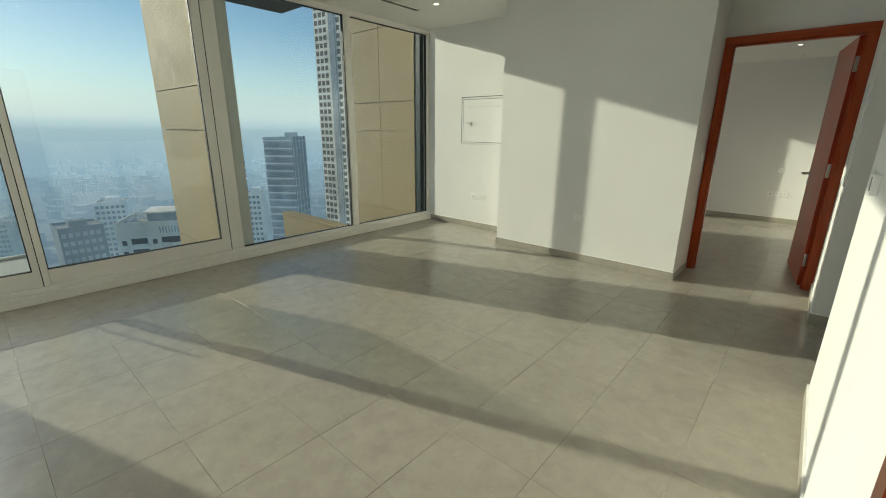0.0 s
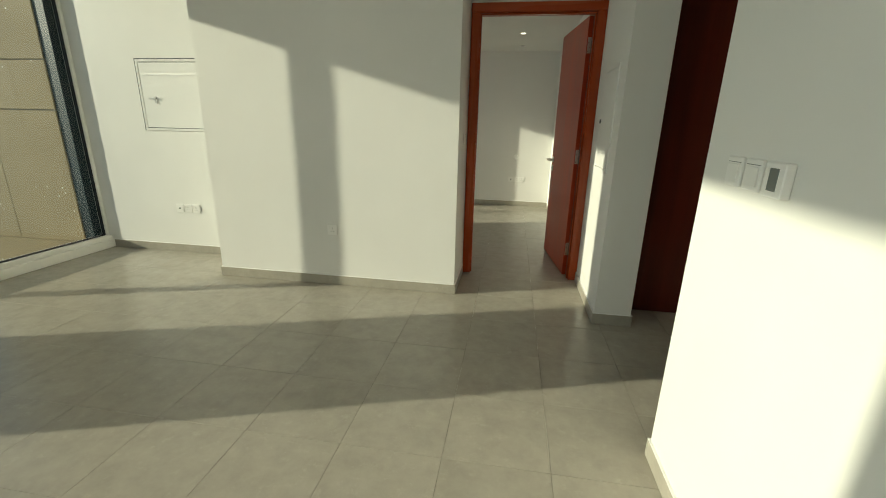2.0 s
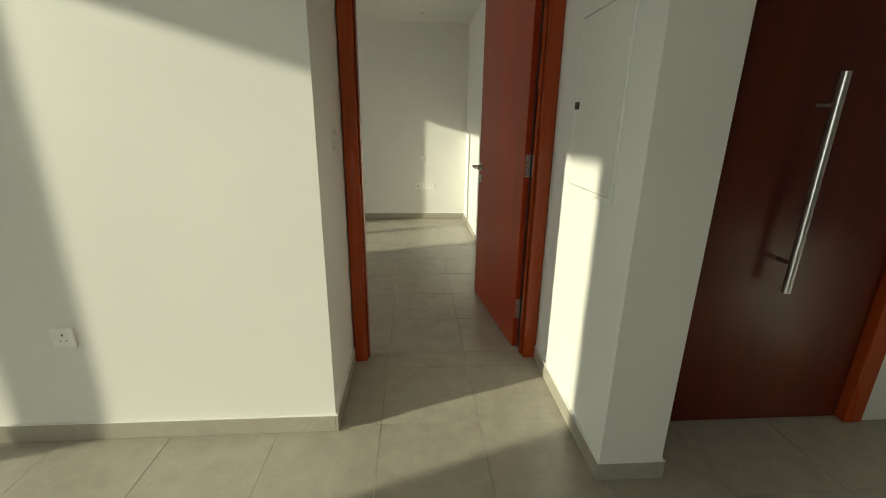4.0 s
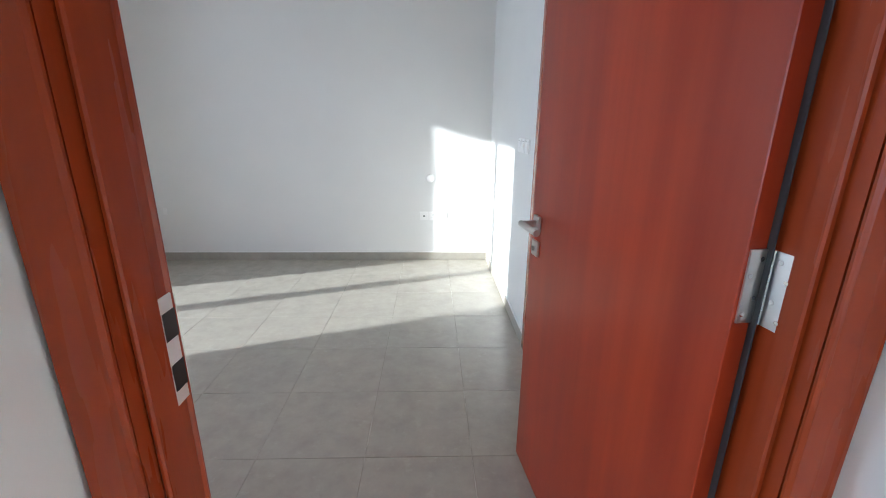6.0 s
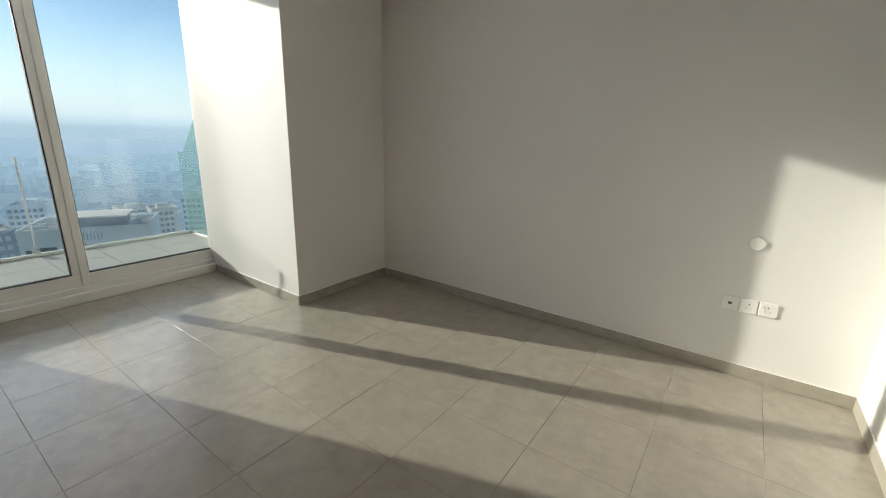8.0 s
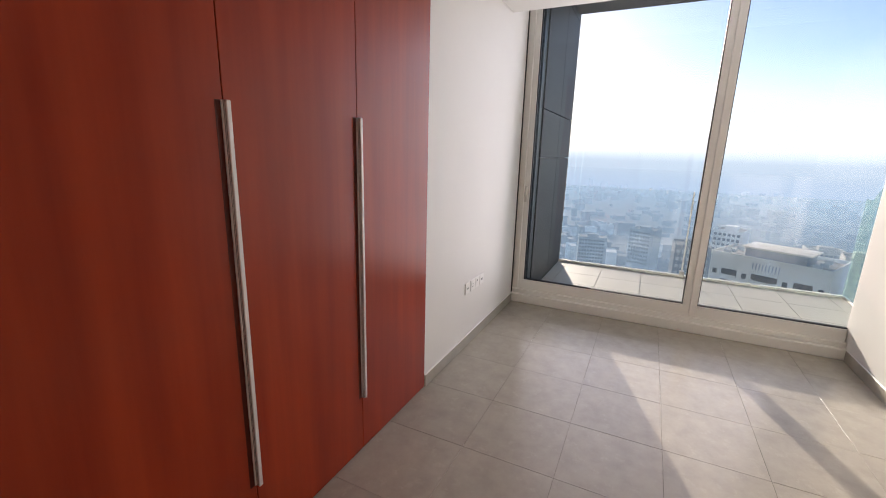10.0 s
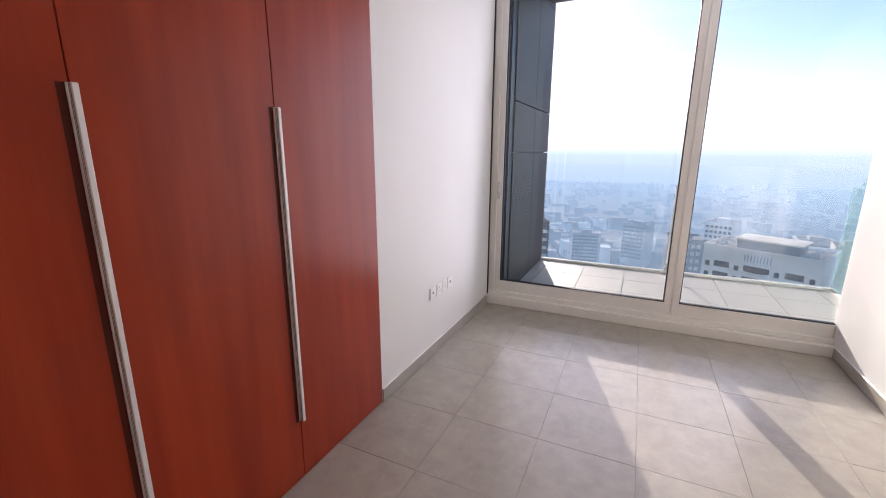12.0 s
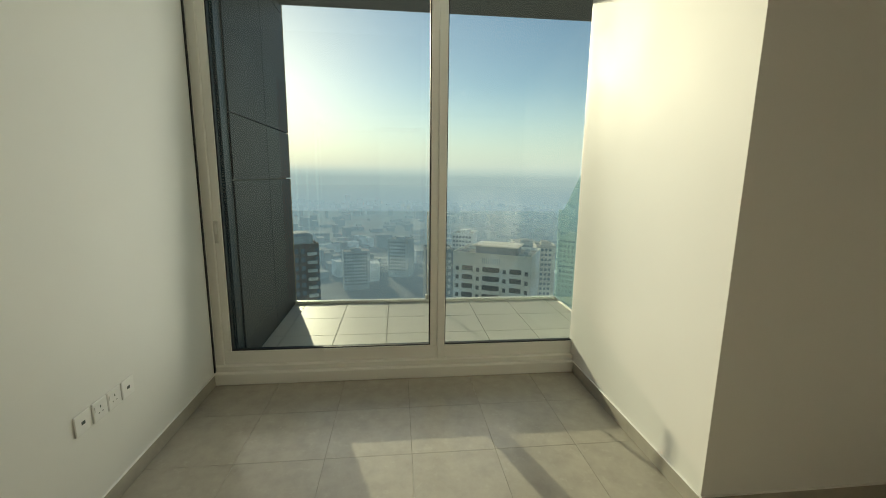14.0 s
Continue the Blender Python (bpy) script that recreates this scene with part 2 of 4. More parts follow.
# ---- walls ----
W = 3.3
structure("wall_projecting", boxes((PX, 0, 0, 0, 0.1, W)), WALL, "white painted projecting wall with a sunlit face")
structure("wall_niche", boxes((XW - 0.1, YN, 0, PX, YB, W)), WALL, "white painted niche wall beside the window")
structure("wall_door", boxes((0, 0.605, DOORH + 0.055, XE, 0.66, W), (0, 0.605, 0, 0.03, 0.66, DOORH + 0.055), (DOOR1 + 0.055, 0.605, 0, XE, 0.66, DOORH + 0.055)), WALL, "white painted wall above and beside the bedroom door")
structure("wall_lobby_pier", boxes((XE, -0.325, 0, 1.303, 0.66, W)), WALL, "white painted wall pier beside the entrance door")
structure("wall_entrance", boxes((1.303, -0.06, 2.42, 2.62, 0.1, W), (2.44, -0.06, 0, 2.62, 0.1, 2.42)), WALL, "white painted wall round the entrance door")
structure("wall_hall_east", boxes((2.62, -3.0, 0, 2.78, 0.1, W)), WALL, "white painted hall wall")
structure("wall_living_east", boxes((1.066, YS, 0, 1.24, -1.60, W)), WALL, "white painted living room wall with switches")
structure("wall_hall_south", boxes((1.24, -3.15, 0, 2.78, -3.0, W)), WALL, "white painted wall closing the hall")
structure("wall_living_south", boxes((XW - 0.2, YS - 0.15, 0, 1.24, YS, W)), WALL, "white painted wall closing the living room")
for k, row in enumerate(((PX, 0.1, 0, -1.99, YB, W), (-0.108, 0.1, 0, 0.0, 0.66, W), (-1.99, 0.1, 2.46, -0.108, YB, W))):
    structure("wall_bedroom_south_%d" % (k + 1), boxes(row), WALL, ("white painted wall between wardrobe and window", "white painted wall between wardrobe and door", "white painted wall above the wardrobe")[k])
structure("wall_bedroom_far", boxes((XW - 0.2, YF, 0, 2.7, YF + 0.15, W)), WALL, "white painted bedroom wall with a sunlit patch")
structure("wall_bedroom_column", boxes((XG - 0.006, COLY, 0, COLX, YF, W)), WALL, "white painted structural column beside the window")
structure("wall_bedroom_east", boxes((XE, BATH1 + 0.055, 0, XE + 0.14, YF, W), (XE, BATH0 - 0.055, DOORH + 0.055, XE + 0.14, BATH1 + 0.055, W), (XE, 0.66, 0, XE + 0.14, BATH0 - 0.055, W)), WALL, "white painted bedroom wall with switches")
structure("wall_bathroom", boxes((2.55, 0.66, 0, 2.7, YF, W)), BATHTILE, "cream tiled bathroom wall")
structure("ceiling_living", boxes((XW - 0.05, YS, ZL, 2.7, YN, ZL + 0.12), (-2.105, YN, ZL, 1.24, 0.62, ZL + 0.12)), CEIL, "white plasterboard living room ceiling")
structure("ceiling_bedroom", boxes((-3.35, 0.645, ZB, 2.7, YF, ZB + 0.12), (XW - 0.05, 0.645, 2.86, -3.35, YF, 2.98), (-3.37, 0.645, ZB + 0.12, -3.35, YF, 2.86)), CEIL, "white plasterboard bedroom ceiling with a curtain recess")
structure("roof_slab", boxes((XW - 0.25, YS - 0.2, W, 2.9, YF + 0.2, W + 0.2)), CONCRETE, "concrete slab above the flat")

# ---- windows ----
def window_unit(name, y0, y1, head, mullions, sliding, label, bare=(), start=(), wide=()):
    """bare: sashes with no stiles; start: sashes with no stile at their first edge; wide: sashes with a broad end stile.
    Cream aluminium glazing along the window wall: sill, jambs, mullions and panes between them.
    mullions: (from, to) along y; sliding: indexes of the panes that sit in a deeper sash."""
    root = thing(name, label, "window", (0, 0, 0))
    tagged(root, kind="structure")
    bm = boxes((XW - 0.14, y0, 0.0, XW, y1, 0.085), bevel=0.006)
    part("window_sill", bm, ALU, root, "cream aluminium sill box")
    part("bottom_rail", boxes((XG - 0.05, y0, 0.085, XW - 0.03, y1, 0.125), bevel=0.004), ALU, root)
    part("head_rail", boxes((XG - 0.05, y0, head - 0.06, XW - 0.03, y1, head), bevel=0.004), ALU, root)
    for a, b in mullions:
        if b - a < 0.01:
            continue
        part("mullion", boxes((XG - 0.02, a, 0.125, XG + 0.045, b, head - 0.06), bevel=0.005), ALU, root)
    edges = sorted(mullions)
    for k in range(len(edges) - 1):
        a, b = edges[k][1], edges[k + 1][0]
        low, rail = 0.125, 0.03
        lift = 0.04 if y0 < 0 else 0.0
        if k in sliding:
            rail = 0.075 + lift
            e = 0.0 if k in bare else 0.09 if k in wide else 0.05
            s = 0.0 if k in bare or k in start else 0.05
            sides = [] if s == 0 else [(XG - 0.012, a, low + rail + 0.02, XG + 0.035, a + s, head - 0.12)]
            sides += [] if e == 0 else [(XG - 0.012, b - e, low + rail + 0.02, XG + 0.035, b, head - 0.12)]
            sash = part("sash", boxes((XG - 0.03, a, low, XG + 0.035, b, low + rail + 0.02), (XG - 0.03, a, head - 0.12, XG + 0.035, b, head - 0.06),
                                      *sides, bevel=0.003), ALU, root)
            for edge, has in ((a, s), (b, e)):
                if has and y0 < 0:
                    part("joint", boxes((XG + 0.034, edge - 0.006, low, XG + 0.0385, edge + 0.006, head - 0.07)), GASKET, sash)
            a, b, z0, z1 = a + s, b - e, low + rail + 0.02, head - 0.12
        else:
            sash, z0, z1 = root, low, head - 0.06
        g = 0.008
        far_edge = [] if k in bare else [(XG - 0.012, b - g, z0 + g, XG + 0.022, b, z1 - g)]
        part("gasket", boxes((XG - 0.012, a, z0, XG + 0.022, b, z0 + g), (XG - 0.012, a, z1 - g, XG + 0.022, b, z1), *far_edge, (XG - 0.012, a, z0 + g, XG + 0.022, a + g, z1 - g)), GASKET, sash)
        part("pane", boxes((XG - 0.004, a + g, z0 + g, XG + 0.004, b - g, z1 - g)), GLASS, sash, "clear glass pane")
    return root


window_unit("window_1", YS, YN, ZL, [(YS, YS + 0.08), (-5.75, -5.61), (-4.195, -4.15), (-2.645, -2.51), (-0.985, -0.885), (0.515, YN)], {1, 2}, "floor-to-ceiling cream aluminium living room window", start={1, 2}, wide={2})
win_bed = window_unit("window_2", YB, COLY, 2.86, [(YB, 0.695), (2.185, 2.24), (COLY - 0.004, COLY)], {0, 1}, "floor-to-ceiling cream aluminium bedroom window with a sliding sash", {1})
latch = part("latch", boxes((XG + 0.035, 0.70, 0.99, XG + 0.05, 0.728, 1.14), bevel=0.004), STEEL, win_bed, "small steel sash latch")
part("latch_lever", boxes((XG + 0.05, 0.706, 1.05, XG + 0.068, 0.722, 1.125), bevel=0.004), STEEL, latch)
part("jamb_gap", boxes((XW - 0.03, YB + 0.001, 0.09, XW - 0.012, YB + 0.008, 2.8)), GASKET, win_bed)

# ---- outside: balcony slabs, stone fins, glass ----
def fin(y0, y1, cover, split=(-4.88,), cap=False):
    f = thing("stone_fin", "limestone-clad balcony fin between two flats", "facade fin", (0, 0, 0), group="facade fins")
    part("core", boxes((XO + 0.03, y0 + 0.03, -12, -4.06, y1 - 0.03, 9)), CONCRETE, f)
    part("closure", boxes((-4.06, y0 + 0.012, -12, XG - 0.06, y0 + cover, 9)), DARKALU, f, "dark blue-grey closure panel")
    if cap:
        part("end_cap", boxes((-4.059, y0 + cover + 0.004, -12, -4.045, y1, 9)), ALU, f, "cream aluminium end cap")
    rows = [-1.9, -0.55, 0.02, 1.40, 1.86, 3.0, 4.3]
    for a, b in zip(rows, rows[1:]):
        for u, v in zip((XO, *split), (*split, -4.06)):
            part("panel", boxes((u + 0.004, y0, a + 0.005, v - 0.004, y0 + 0.03, b - 0.005)), CLAD, f)
            # North-side panels are much darker than the limestone on the south.
            part("panel", boxes((u + 0.004, y1 - 0.03, a + 0.005, v - 0.004, y1, b - 0.005)), NORTH_GREY, f, "dark grey panel on the fin's north side")
        part("panel", boxes((XO - 0.03, y0, a + 0.005, XO, y1, b - 0.005)), CLAD, f)
    return f


for y, cover in ((-6.06, 0.15), (-2.63, 0.11), (0.45, 0.308)):
    fin(y, y + 0.32, cover, () if y < 0 else (-4.88,), y == -2.63)


def slab(y0, y1, z, name, label):
    s = thing(name, label, "balcony", (0, 0, 0))
    part("slab", boxes((XO, y0, z - 0.32, XG - 0.06, y1, z - 0.012)), CONCRETE, s)
    return s


balcony_bed = slab(0.77, 4.6, 0.035, "balcony", "tiled balcony outside the bedroom window")
for j in range(9):
    y0, y1 = max(0.775, 0.45 + 0.45 * j), min(0.90 + 0.45 * j, 4.6)
    for i in range(5):
        x0, x1 = max(XO, -5.93 + 0.45 * i), min(-5.48 + 0.45 * i, XG - 0.06)
        if x1 - x0 > 0.03 and y1 - y0 > 0.03:
            part("floor_tile", boxes((x0 + 0.003, y0 + 0.003, 0.023, x1 - 0.003, y1 - 0.003, 0.035)), BALCONY, balcony_bed)
balcony_liv = slab(-5.74, -4.12, 0.035, "balcony", "tiled balcony outside the living room window")
part("paving", boxes((XO, -5.74, 0.023, XG - 0.06, -4.12, 0.035)), BALCONY, balcony_liv)
ledge = thing("stone_ledge", "limestone-clad ledge outside the living room", "ledge", (0, 0, 0))
part("upstand", boxes((XO, -1.10, -3.0, XG - 0.06, -0.95, 0.07)), CLAD, ledge)
part("coping", boxes((XO - 0.015, -1.115, 0.07, XG - 0.06, -0.935, 0.10), bevel=0.004), CLAD, ledge)
part("shelf", boxes((XO, -0.95, -3.0, XG - 0.06, 0.45, -0.42)), CLAD, ledge)
part("kerb", boxes((XO + 0.02, 0.40, -0.42, XG - 0.06, 0.449, 0.06)), CLAD, ledge)
for a, b in ((-12, -0.84), (0.77, 9)):
    over = thing("balcony_soffit", "dark grey underside of the balcony above the windows", "soffit", (0, 0, 0), group="balcony soffits")
    part("slab", boxes((XO + 0.06, a, ZS, XG - 0.06, b, ZS + 0.25)), SOFFIT, over)
structure("wall_head", boxes((XG - 0.06, YS, ZL, XW - 0.05, YN, W), (XG - 0.06, YB, 2.86, XW - 0.05, COLY, W)), ALU, "cream panel above the windows")
structure("wall_facade", boxes((XG - 0.06, YN, 0, XW - 0.14, YB, W), (XG - 0.06, COLY + 0.06, -1, XG - 0.007, 9, W), (XG - 0.06, -12, -1, XW - 0.14, YS, W)), ALU, "facade panels beside the windows")


def balustrade(y0, y1, joint):
    b = thing("glass_balustrade", "green-tinted glass balustrade at the balcony's edge", "balustrade", (0, 0, 0), group="balustrades")
    part("shoe", boxes((XO + 0.02, y0, 0.035, XO + 0.07, y1, 0.06)), ALU, b)
    for a, c in ((y0, joint), (joint, y1)):
        part("glass", boxes((XO + 0.038, a + 0.008, 0.06, XO + 0.05, c - 0.008, 1.06)), GREEN_GLASS, b)
    part("joint_post", boxes((XO + 0.030, joint - 0.0075, 0.06, XO + 0.058, joint + 0.0075, 1.055), bevel=0.002), ANOD, b, "slim aluminium post between the panes")
    part("clamp", boxes((XO + 0.025, joint - 0.025, 0.06, XO + 0.075, joint + 0.025, 0.11), bevel=0.003), STEEL, b, "small steel glass clamp")
    return b


balustrade(0.78, 3.74, 2.237)
balustrade(-5.73, -4.14, -4.94)


def glass_screen(y, label, high, outer):
    screen = thing("glass_screen", label, "glass screen", (0, 0, 0), group="glass screens")
    bm = bmesh.new()
    outline = ((XO + 0.01, 0.04), (XG - 0.07, 0.04), (XG - 0.07, high), (XO + 0.15, outer), (XO + 0.01, outer))
    face = bm.faces.new([bm.verts.new((x, y, z)) for x, z in outline])
    up = bmesh.ops.extrude_face_region(bm, geom=[face])
    bmesh.ops.translate(bm, vec=(0, 0.012, 0), verts=[v for v in up["geom"] if isinstance(v, bmesh.types.BMVert)])
    bmesh.ops.recalc_face_normals(bm, faces=bm.faces)
    part("glass", bm, SCREEN_GLASS, screen)
    part("foot_rail", boxes((XO + 0.04, y - 0.01, 0.035, XG - 0.07, y + 0.022, 0.06)), STEEL, screen)


glass_screen(3.745, "green-tinted glass side screen with a sloping top", 2.62, 1.08)
glass_screen(-4.15, "green-tinted low glass side screen of the balcony", 1.20, 1.20)

# ---- skirting ----
def skirting(rows):
    """Strips of floor tile 80 mm high along the walls: (x0, y0, x1, y1) of each strip's plan."""
    for r in rows:
        s = structure("baseboard", boxes((r[0], r[1], 0.0, r[2], r[3], 0.08), bevel=0.002), SKIRT, "grey porcelain skirting strip")
        part("sealant", boxes((r[0], r[1], 0.0795, r[2], r[3], 0.083), bevel=0.001), PLASTIC, s, "thin white sealant bead")


K = 0.011
skirting([
    (PX, -K, 0.0, 0.0), (0.0, -K, K, 0.546), (XW, YN - K, PX - 0.001, YN), (PX - K, -K, PX, YN - K),
    (XE - K, -0.325, XE, 0.546), (XE - K, -0.325 - K, 1.303, -0.325), (1.303, -0.325 - K, 1.303 + K, -0.06), (1.066 - K, YS, 1.066, -1.60), (1.066 - K, -1.60, 1.24, -1.60 + K), (2.62 - K, -3.0, 2.62, -0.06),
    (COLX, YF - K, XE, YF), (COLX, COLY - K, COLX + K, YF - K), (XW, COLY - K, COLX, COLY), (XW, YB, -1.99, YB + K), (XE - K, BATH1 + 0.06, XE, YF - K), (-0.108, 0.66, 0.012, 0.66 + K)])


# ---- doors ----
def door_frame(name, label, width, height, depth, casing=0.07):
    """Timber door frame in its own axes: opening along x from 0 to width, depth along y from 0."""
    f = thing(name, label, "door frame")
    tagged(f, kind="structure")
    c, p = casing, 0.014
    for side, x0, x1 in (("jamb", -0.03, 0.0), ("jamb", width, width + 0.03)):
        part(side, boxes((x0, 0.001, 0, x1, depth - 0.001, height)), FRAMEWOOD, f)
    part("head", boxes((-0.03, 0.001, height, width + 0.03, depth - 0.001, height + 0.03)), FRAMEFLAT, f)
    for y0, y1 in ((-p, 0.0), (depth, depth + p)):
        for x0, x1 in ((-c, 0.003), (width - 0.003, width + c)):
            part("architrave", boxes((x0, y0, 0, x1, y1, height + 0.003), bevel=0.005), FRAMEWOOD, f)
        part("architrave", boxes((-c, y0, height + 0.003, width + c, y1, height + c), bevel=0.003), FRAMEFLAT, f)
    for x0, x1, y1 in ((0.0, 0.010, depth - 0.034), (width - 0.012, width, depth - 0.056)):
        part("door_stop", boxes((x0, 0.026, 0, x1, y1, height - 0.012), bevel=0.003), FRAMEWOOD, f)
    part("door_stop", boxes((0, 0.026, height - 0.012, width, depth - 0.034, height), bevel=0.003), FRAMEFLAT, f)
    return f


def lever(parent, x, z, side, back):
    """Square rose, lever and lock plate on the leaf's face; side: +1 or -1 along y, back: which way the lever points along x."""
    y0 = 0.042 if side > 0 else 0.0
    def f(u, v):
        return (y0, y0 + side * v) if side > 0 else (y0 - v, y0)
    h = part("door_handle", boxes((x - 0.027, *[f(0, 0.009)[0]], z - 0.027, x + 0.027, f(0, 0.009)[1], z + 0.027), bevel=0.002), STEEL, parent, "satin steel lever handle")
    bm = bmesh.new()
    tube(bm, (x, y0, z), (x, y0 + side * 0.058, z), 0.011, 20)
    tube(bm, (x + 0.011 * -back, y0 + side * 0.058, z), (x + back * 0.135, y0 + side * 0.058, z), 0.011, 20)
    part("lever", bm, STEEL, h, smooth=False)
    k = part("lock_plate", boxes((x - 0.027, f(0, 0.009)[0], z - 0.115, x + 0.027, f(0, 0.009)[1], z - 0.06), bevel=0.002), STEEL, parent, "square steel lock plate")
    bm = bmesh.new()
    tube(bm, (x, y0 + side * 0.009, z - 0.088), (x, y0 + side * 0.013, z - 0.088), 0.009, 16)
    part("keyhole", bm, CHROME, k)


def hinge(parent, z):
    bm = boxes((0.0005, 0.0, z - 0.06, 0.004, 0.036, z + 0.06), (-0.046, 0.001, z - 0.06, -0.004, 0.0035, z + 0.06))
    h = part("hinge", bm, STEEL, parent, "steel butt hinge")
    for i in range(5):
        b = bmesh.new()
        tube(b, (-0.003, -0.002, z - 0.06 + i * 0.0242), (-0.003, -0.002, z - 0.037 + i * 0.0242), 0.008, 14)
        part("knuckle", b, CHROME, h)
    bm = bmesh.new()
    for u, v in ((-0.034, -0.045), (-0.020, -0.018), (-0.034, 0.018), (-0.020, 0.045)):
        tube(bm, (u, 0.0035, z + v), (u, 0.0045, z + v), 0.004, 10)
        tube(bm, (0.0005, -u - 0.004, z + v), (-0.0008, -u - 0.004, z + v), 0.004, 10)
    part("screws", bm, CHROME, h)


frame_bed = door_frame("door_frame_bedroom", "mahogany door frame to the bedroom", DOOR1 - DOOR0, DOORH, 0.116)
frame_bed.matrix_world = pose(DOOR0, 0.562, 0)
strike = part("strike_plate", boxes((-0.0, 0.084, 0.91, 0.0025, 0.1285, 1.09), bevel=0.001), ANOD, frame_bed, "steel strike plate")
part("strike_hole", boxes((0.0025, 0.092, 0.935, 0.0032, 0.122, 0.98), (0.0025, 0.092, 1.02, 0.0032, 0.122, 1.065)), BLACK, strike)

part("seal", boxes((0.899, 0.100, 0.0, 0.9012, 0.1145, 2.21)), SEAL_AND_SHADE, frame_bed, "dark grey rubber door seal")
leaf = thing("door_1", "open mahogany veneer bedroom door with steel lever handle", "door", (0.984, 0.672, 0.0), 97.2)
tagged(leaf, kind="structure")
part("leaf", boxes((0.004, 0.0, 0.008, 0.872, 0.042, 2.208), bevel=0.002), WOOD, leaf)
part("edge_band", boxes((0.8725, 0.001, 0.008, 0.8745, 0.041, 2.208)), FRAMEWOOD, leaf)
part("latch_plate", boxes((0.8745, 0.010, 0.93, 0.876, 0.032, 1.06)), CHROME, leaf)
lever(leaf, 0.815, 1.015, 1, -1)
lever(leaf, 0.815, 1.015, -1, -1)
for z in (0.26, 1.10, 1.99):
    hinge(leaf, z)

frame_bath = door_frame("door_frame_bathroom", "mahogany door frame to the bathroom", BATH1 - BATH0, DOORH, 0.14)
frame_bath.matrix_world = pose(XE, BATH1, 0, 0, 0, -90)
strike = part("strike_plate", boxes((0.0, 0.105, 0.93, 0.0025, 0.128, 1.09), bevel=0.001), CHROME, frame_bath, "steel strike plate")
part("strike_hole", boxes((0.0025, 0.110, 0.955, 0.0032, 0.124, 0.99), (0.0025, 0.110, 1.03, 0.0032, 0.124, 1.06)), BLACK, strike)

entrance = thing("door_2", "closed mahogany entrance door, coloured dark as in deep shade, with a long steel bar handle", "door", (1.303, -0.06, 0))
tagged(entrance, kind="structure")
part("leaf", boxes((0.075, 0.03, 0.006, 1.045, 0.08, 2.35), bevel=0.002), SHADED_WOOD, entrance)
for x0, x1, wd in ((0.0, 0.072, SHADED_WOOD), (1.048, 1.135, FRAMEWOOD)):
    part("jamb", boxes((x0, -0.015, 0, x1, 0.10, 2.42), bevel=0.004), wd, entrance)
part("head", boxes((0.072, -0.015, 2.353, 1.048, 0.10, 2.42), bevel=0.003), FRAMEFLAT, entrance)
bar = bmesh.new()
tube(bar, (0.548, -0.045, 0.68), (0.548, -0.045, 1.51), 0.016, 20)
bar = part("bar_handle", bar, STEEL, entrance, "long satin steel bar handle")
for z in (0.80, 1.40):
    b = bmesh.new()
    tube(b, (0.548, -0.045, z), (0.548, 0.03, z), 0.009, 14)
    part("standoff", b, STEEL, bar)

side_door = thing("door_3", "closed mahogany door in the living room wall", "door", (1.066, -4.45, 0))
tagged(side_door, kind="structure")
part("leaf", boxes((-0.013, 0.072, 0.006, -0.001, 0.892, DOORH), bevel=0.002), WOOD, side_door)
for y0 in (0.0, 0.894):
    part("architrave", boxes((-0.020, y0, 0, -0.0005, y0 + 0.070, DOORH + 0.003), bevel=0.004), FRAMEWOOD, side_door)
part("architrave", boxes((-0.020, 0.0, DOORH + 0.004, -0.0005, 0.964, DOORH + 0.072), bevel=0.004), FRAMEFLAT, side_door)

# ---- wardrobe ----
wardrobe = thing("wardrobe", "built-in mahogany wardrobe with three doors and long aluminium handles", "wardrobe", (-1.987, YB, 0))
WW = 1.877
part("carcass", boxes((0.0, -0.5, 0.0, WW, -0.03, 2.455)), WOOD, wardrobe)
part("side_frame", boxes((WW - 0.033, -0.03, 0, WW, 0.012, 2.455), bevel=0.002), WOOD, wardrobe)
part("plinth", boxes((0.0, -0.03, 0, WW - 0.033, -0.012, 0.02)), BLACK, wardrobe)
JOINTS = (0.0, 0.624, 1.231, WW - 0.034)
for x0, x1 in zip(JOINTS, JOINTS[1:]):
    part("door", boxes((x0 + 0.0015, -0.018, 0.006, x1 - 0.0015, 0.004, 2.45), bevel=0.0015), WOOD, wardrobe)
for x in (0.620, 1.228):
    h = part("handle", boxes((x - 0.006, 0.008, 0.285, x + 0.009, 0.026, 1.56), bevel=0.002), ANOD, wardrobe, "long ridged aluminium pull")
    # Flat dark strip stands in for the shade beside the pull.
    part("pull_shade", boxes((x + 0.0125, 0.0042, 0.285, x + 0.030, 0.0050, 1.56)), SHADED_WOOD, h, "flat dark strip for the shade beside the pull")
    part("backplate", boxes((x - 0.012, 0.0045, 0.285, x + 0.012, 0.008, 1.56)), ANOD, h)
    part("groove", boxes((x + 0.0091, 0.013, 0.287, x + 0.0094, 0.0142, 1.558)), LCD, h)
    part("groove", boxes((x + 0.0091, 0.019, 0.287, x + 0.0094, 0.0202, 1.558)), LCD, h)


